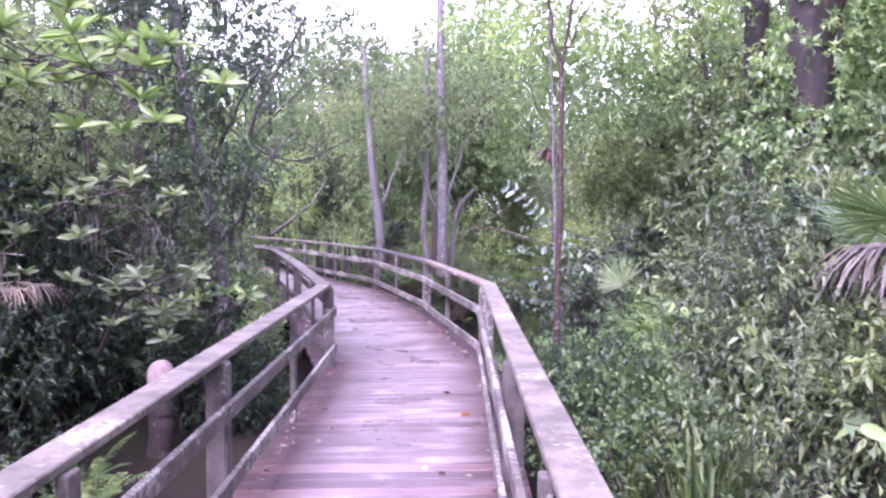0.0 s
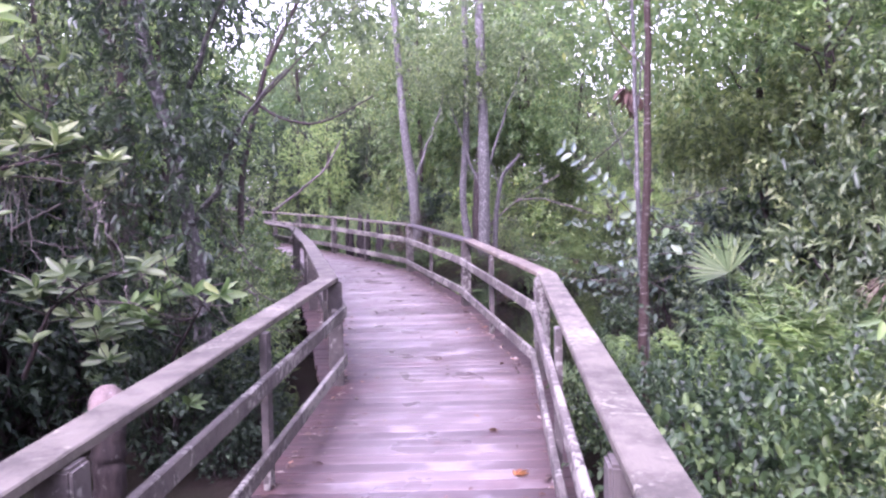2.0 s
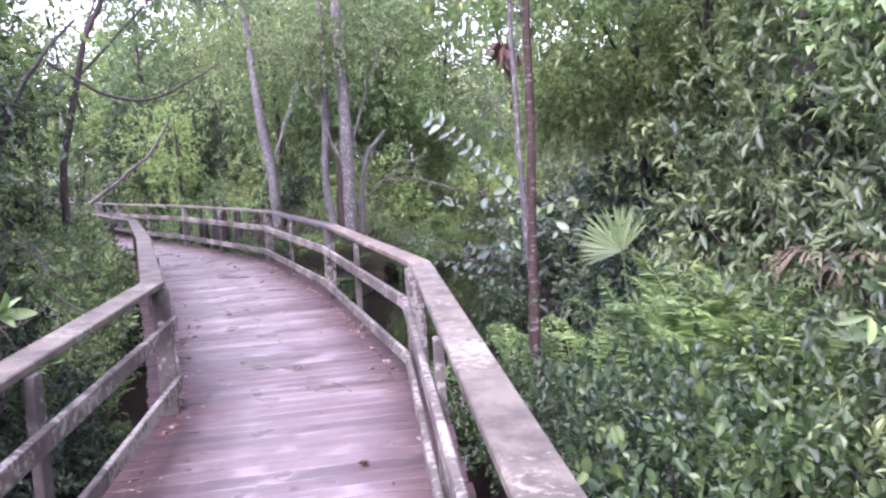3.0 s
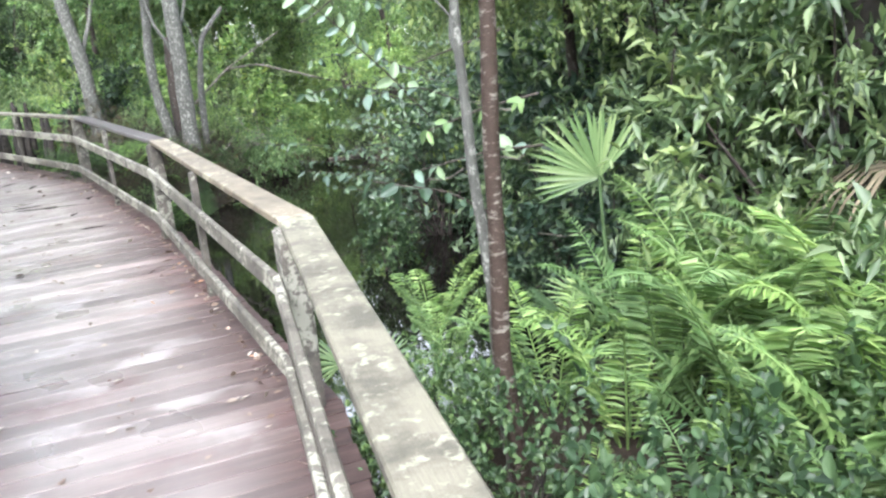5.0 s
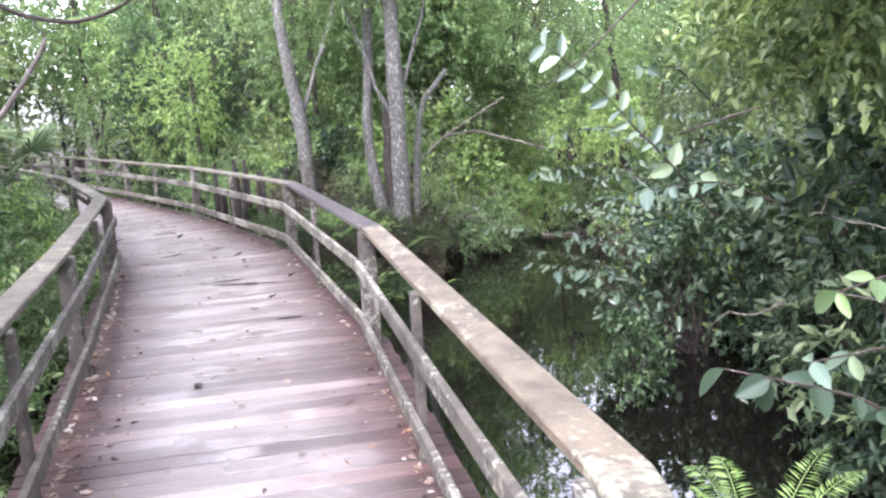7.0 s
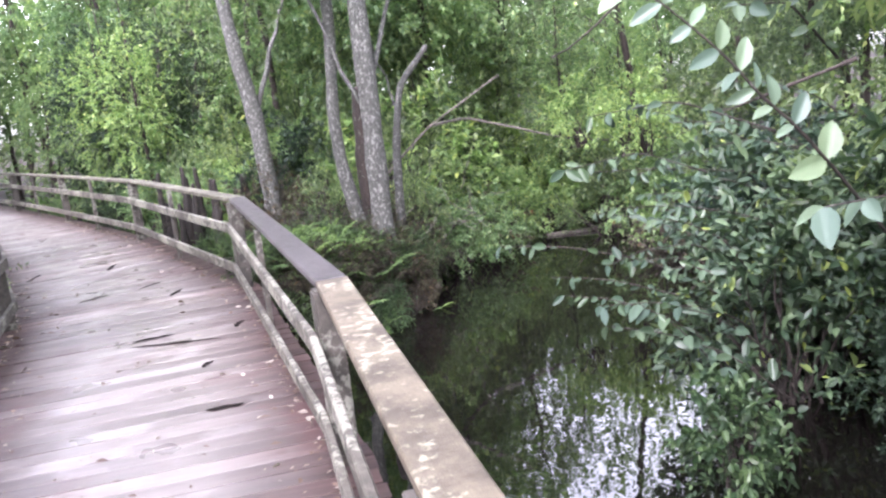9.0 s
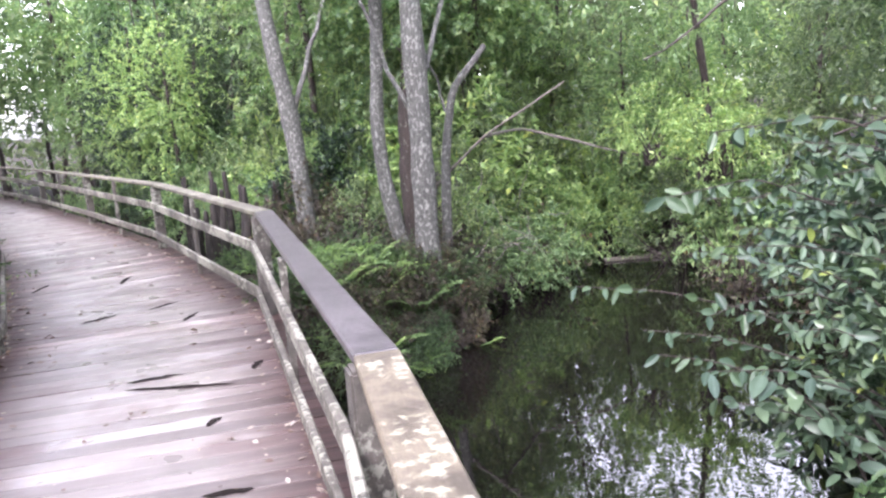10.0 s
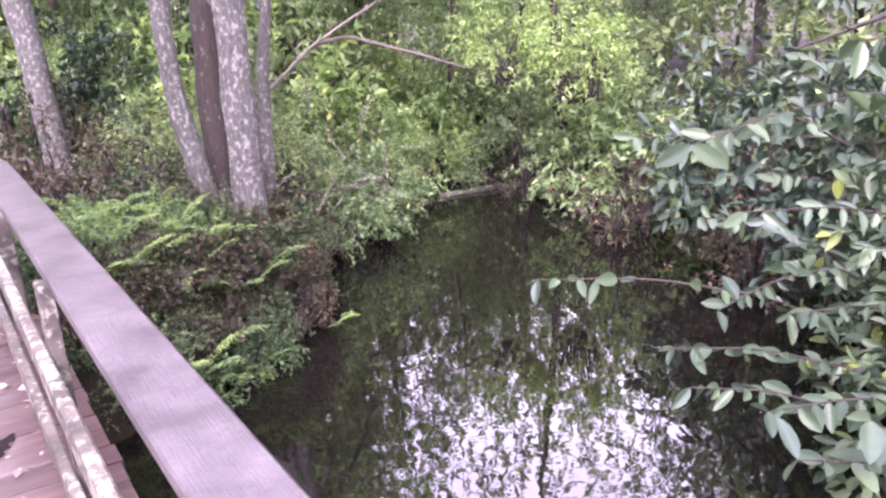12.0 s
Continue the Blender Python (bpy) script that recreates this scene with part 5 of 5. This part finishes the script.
for k, (x, y, z, L) in enumerate(((-3.2, 8.4, 1.7, 0.45), (-2.7, 8.7, 1.5, 0.35), (-3.5, 7.3, 1.3, 0.5))):
    stem("dead_branch", [(x - 0.9, y + 0.2, z - 0.2), (x - 0.3, y + 0.05, z + 0.03), (x + 0.35, y, z - 0.02)], 0.014, 0.006, TWIG, "thin bare branch in the shade", 140 + k, category="branch", sides=5)
    hanging_moss(x, y, z, L, 150 + k)


def twig_tangle(centre, n, seed, size):
    rng = np.random.default_rng(seed)
    pile = Pile()
    for k in range(n):
        a = np.array(centre) + rng.normal(0, 1, 3) * size
        d = unit(rng.normal(0, 1, 3) * [1, 0.6, 0.8]) * rng.uniform(0.25, 0.7)
        pile.add(*tube_arrays(bent(rng, a, a + d, 7, 0.03), np.linspace(0.007, 0.002, 7), 4))
    return tagged(new("twig_tangle", pile.mesh("twig_tangle", TWIG)), "tangle of thin bare grey twigs", "twigs", "bare twigs", kind="stuff")


twig_tangle((-2.8, 8.6, 1.25), 45, 160, (0.35, 0.4, 0.35))
twig_tangle((-2.3, 9.7, 0.9), 30, 161, (0.3, 0.4, 0.35))
twig_tangle((-0.2, 19.9, 0.1), 22, 162, (0.45, 0.5, 0.25))
twig_tangle((1.9, 12.0, 0.9), 6, 163, (0.3, 0.5, 0.35))

rk = random.Random(4)
for k in range(17):
    x, y = -4.3 + rk.uniform(-0.75, 0.75), 22.3 + rk.uniform(-0.5, 0.7)
    if from_path(x, y) < 1.45:
        continue
    h = rk.uniform(0.35, 1.0)
    stem("cypress_knee", [(x, y, ground_z(x, y) - 0.2), (x + 0.02, y, 0.1 * h), (x + 0.03, y, h)], 0.085, 0.035, BARK_PINE, "brown upright cypress knee behind the railing", 170 + k, category="tree knee", sides=8)

rng = np.random.default_rng(190)
pile = Pile()
n = 26
base = np.array([1.12, 9.72, 2.28]) + rng.normal(0, 1, (n, 3)) * [0.03, 0.03, 0.03]
pile.add(*leaf_arrays(rng, base, rng.normal(0, 0.5, (n, 3)) - [0, 0, 1.0], rng.uniform(0.08, 0.17, n), 0.4, 0.1, 0.2, True))
clump = tagged(new("dead_leaf_clump"), "brown dead leaves hanging from a twig", "dead leaves")
child("leaves", pile.mesh("leaves", FROND_BROWN), clump)
twig = Pile()
twig.add(*tube_arrays(bent(rng, (1.22, 9.36, 2.2), (1.12, 9.72, 2.30), 6, 0.01), np.linspace(0.006, 0.003, 6), 5))
child("twig", twig.mesh("twig", BARK_DARK), clump)

# ---- shaded side ----
for x, y, s in ((-2.85, 7.6, 0.9), (-2.4, 7.0, 0.8), (-2.2, 6.2, 0.8), (-3.0, 6.5, 0.9), (-2.7, 6.0, 0.7), (-1.8, 5.2, 0.6), (-2.0, 10.4, 0.7), (-2.6, 11.3, 0.8), (-1.75, 9.9, 0.6)):
    plant(FERNS[rnd.choice((0, 2))], x, y, s)
plant(DEAD_PALM, -3.45, 7.5, 0.55, 100, z=1.05, label="grey dead fronds hanging in the shade")
plant(PALMETTO, -2.9, 9.9, 0.8, 30, z=-0.5)

for proto in (*BUSHES, BIG_LEAF, CREEPER, *TREES, *FERNS, PALMETTO, DEAD_PALM, TUFT):
    drop_prototype(proto)

# ---- far woods ----
def far_woods():
    rng = np.random.default_rng(91)
    pile = Pile()
    n = 150000
    a = rng.uniform(0, 2 * math.pi, n)
    r = rng.uniform(24, 42, n)
    lump = np.array([noise.noise(Vector((math.cos(q) * 5, math.sin(q) * 5, 0.3))) + 0.6 * noise.noise(Vector((math.cos(q) * 16, math.sin(q) * 16, 2))) for q in a])
    z = -0.6 + rng.uniform(0, 1, n) ** 0.9 * (14.0 + 3.0 * lump) * np.where(np.abs(np.degrees(a) - 96.5) < 4, 0.80, 1.0)
    c = np.stack([-3 + r * np.cos(a), 12 + r * np.sin(a), z], 1)
    v, f = leaf_arrays(rng, c, rng.normal(0, 1, (n, 3)), rng.uniform(0.22, 0.48, n), 0.45)
    pile.add(v, f)
    me = pile.mesh("far_woods", LEAF_MYRTLE)
    tagged(new("far_woods", me), "dense green swamp woods in the distance", "woods", kind="stuff")


far_woods()


# ---- fallen leaves and rotten slots on the deck ----
def litter():
    rng = np.random.default_rng(5)
    pts = []
    while len(pts) < 2600:
        k = rng.integers(0, 5)
        t = rng.uniform(0, 1)
        a = np.array(LEFT[k]) * (1 - t) + np.array(LEFT[k + 1]) * t
        b = np.array(RIGHT[k]) * (1 - t) + np.array(RIGHT[k + 1]) * t
        u = rng.beta(0.26, 0.36)
        if 0.22 < u < 0.85 and rng.random() < 0.75:
            continue
        q = a + (b - a) * np.clip(u, 0.02, 0.98)
        pts.append((*q, 0.006))
    pts = np.array(pts)
    d = rng.normal(0, 1, pts.shape) * [1, 1, 0.12]
    pile = Pile()
    pile.add(*leaf_arrays(rng, pts, d, rng.uniform(0.015, 0.070, len(pts)), 0.5, 0.06, 0.02))
    tagged(new("leaf_litter", pile.mesh("leaf_litter", LITTER)), "small fallen leaves and flakes along the deck edges", "leaf litter", kind="stuff")


litter()


def fallen_leaf(x, y, size, rz, mat, label):
    rng = np.random.default_rng(int(x * 100 + y * 10) % 999)
    pile = Pile()
    for a in (-70, -30, 0, 30, 70):
        w = np.array([[math.cos(radians(rz + a)), math.sin(radians(rz + a)), 0.10]])
        pile.add(*leaf_arrays(rng, np.array([[0, 0, 0.004]]), w, np.array([size * (1 - abs(a) / 200)]), 0.45, 0.08, 0.02, True))
    ob = new("fallen_leaf", pile.mesh("fallen_leaf", mat))
    ob.location = (x, y, 0.004)
    return tagged(ob, label, "leaf", "fallen leaves")


ORANGE = leaf_material("orange_dead_leaf", (0.30, 0.09, 0.03), (0.40, 0.14, 0.04), (0.45, 0.22, 0.08), 0.6, 0.2)
BROWN = leaf_material("brown_dead_leaf", (0.03, 0.018, 0.014), (0.05, 0.03, 0.022), (0.08, 0.05, 0.04), 0.7, 0.1)
fallen_leaf(0.36, 7.67, 0.09, 40, ORANGE, "curled orange-brown fallen leaf on the deck")
fallen_leaf(0.19, 8.44, 0.06, 200, BROWN, "dark curled fallen leaf on the deck")
fallen_leaf(0.55, 7.66, 0.04, 120, BROWN, "small dark fallen leaf on the deck")
fallen_leaf(-1.75, 12.9, 0.07, 10, BROWN, "dark fallen leaf lying on wet planks")


def rot_slot(x, y, length, width, rz):
    """A rotted, splintered strip in the boards."""
    rng = np.random.default_rng(int(abs(x * 131 + y * 17)))
    t = np.linspace(-1, 1, 13)
    w = width * 0.5 * (1 - t ** 4) * rng.uniform(0.5, 1.1, 13) + 0.001
    off = np.cumsum(rng.normal(0, width * 0.08, 13))
    up = np.stack([t * length / 2, off + w, np.full(13, 0.0045)], 1)
    lo = np.stack([t * length / 2, off - w, np.full(13, 0.0045)], 1)
    f = np.array([[i, i + 13, i + 14, i + 1] for i in range(12)])[:, ::-1]
    ob = new("rotten_slot", array_mesh("rotten_slot", np.concatenate([up, lo]), [f], ROT))
    ob.matrix_basis = pose(x, y, 0, 0, 0, rz)
    return tagged(ob, "dark rotted strip splintered out of the deck boards", "rot", "rotten slots")


rot_slot(-2.35, 15.95, 0.72, 0.060, 5)
rot_slot(-2.61, 16.14, 0.33, 0.060, 25)
rot_slot(-3.85, 17.77, 0.33, 0.060, 47)
rot_slot(-3.42, 18.16, 0.33, 0.060, 60)
rot_slot(-5.29, 19.24, 0.43, 0.060, 99)
rot_slot(-1.54, 14.54, 0.23, 0.060, 20)
rot_slot(-1.90, 15.35, 0.14, 0.060, 71)
rot_slot(-2.99, 17.71, 0.29, 0.060, 90)
rot_slot(-4.42, 19.47, 0.46, 0.060, 99)
rot_slot(-1.95, 16.32, 0.19, 0.060, 81)
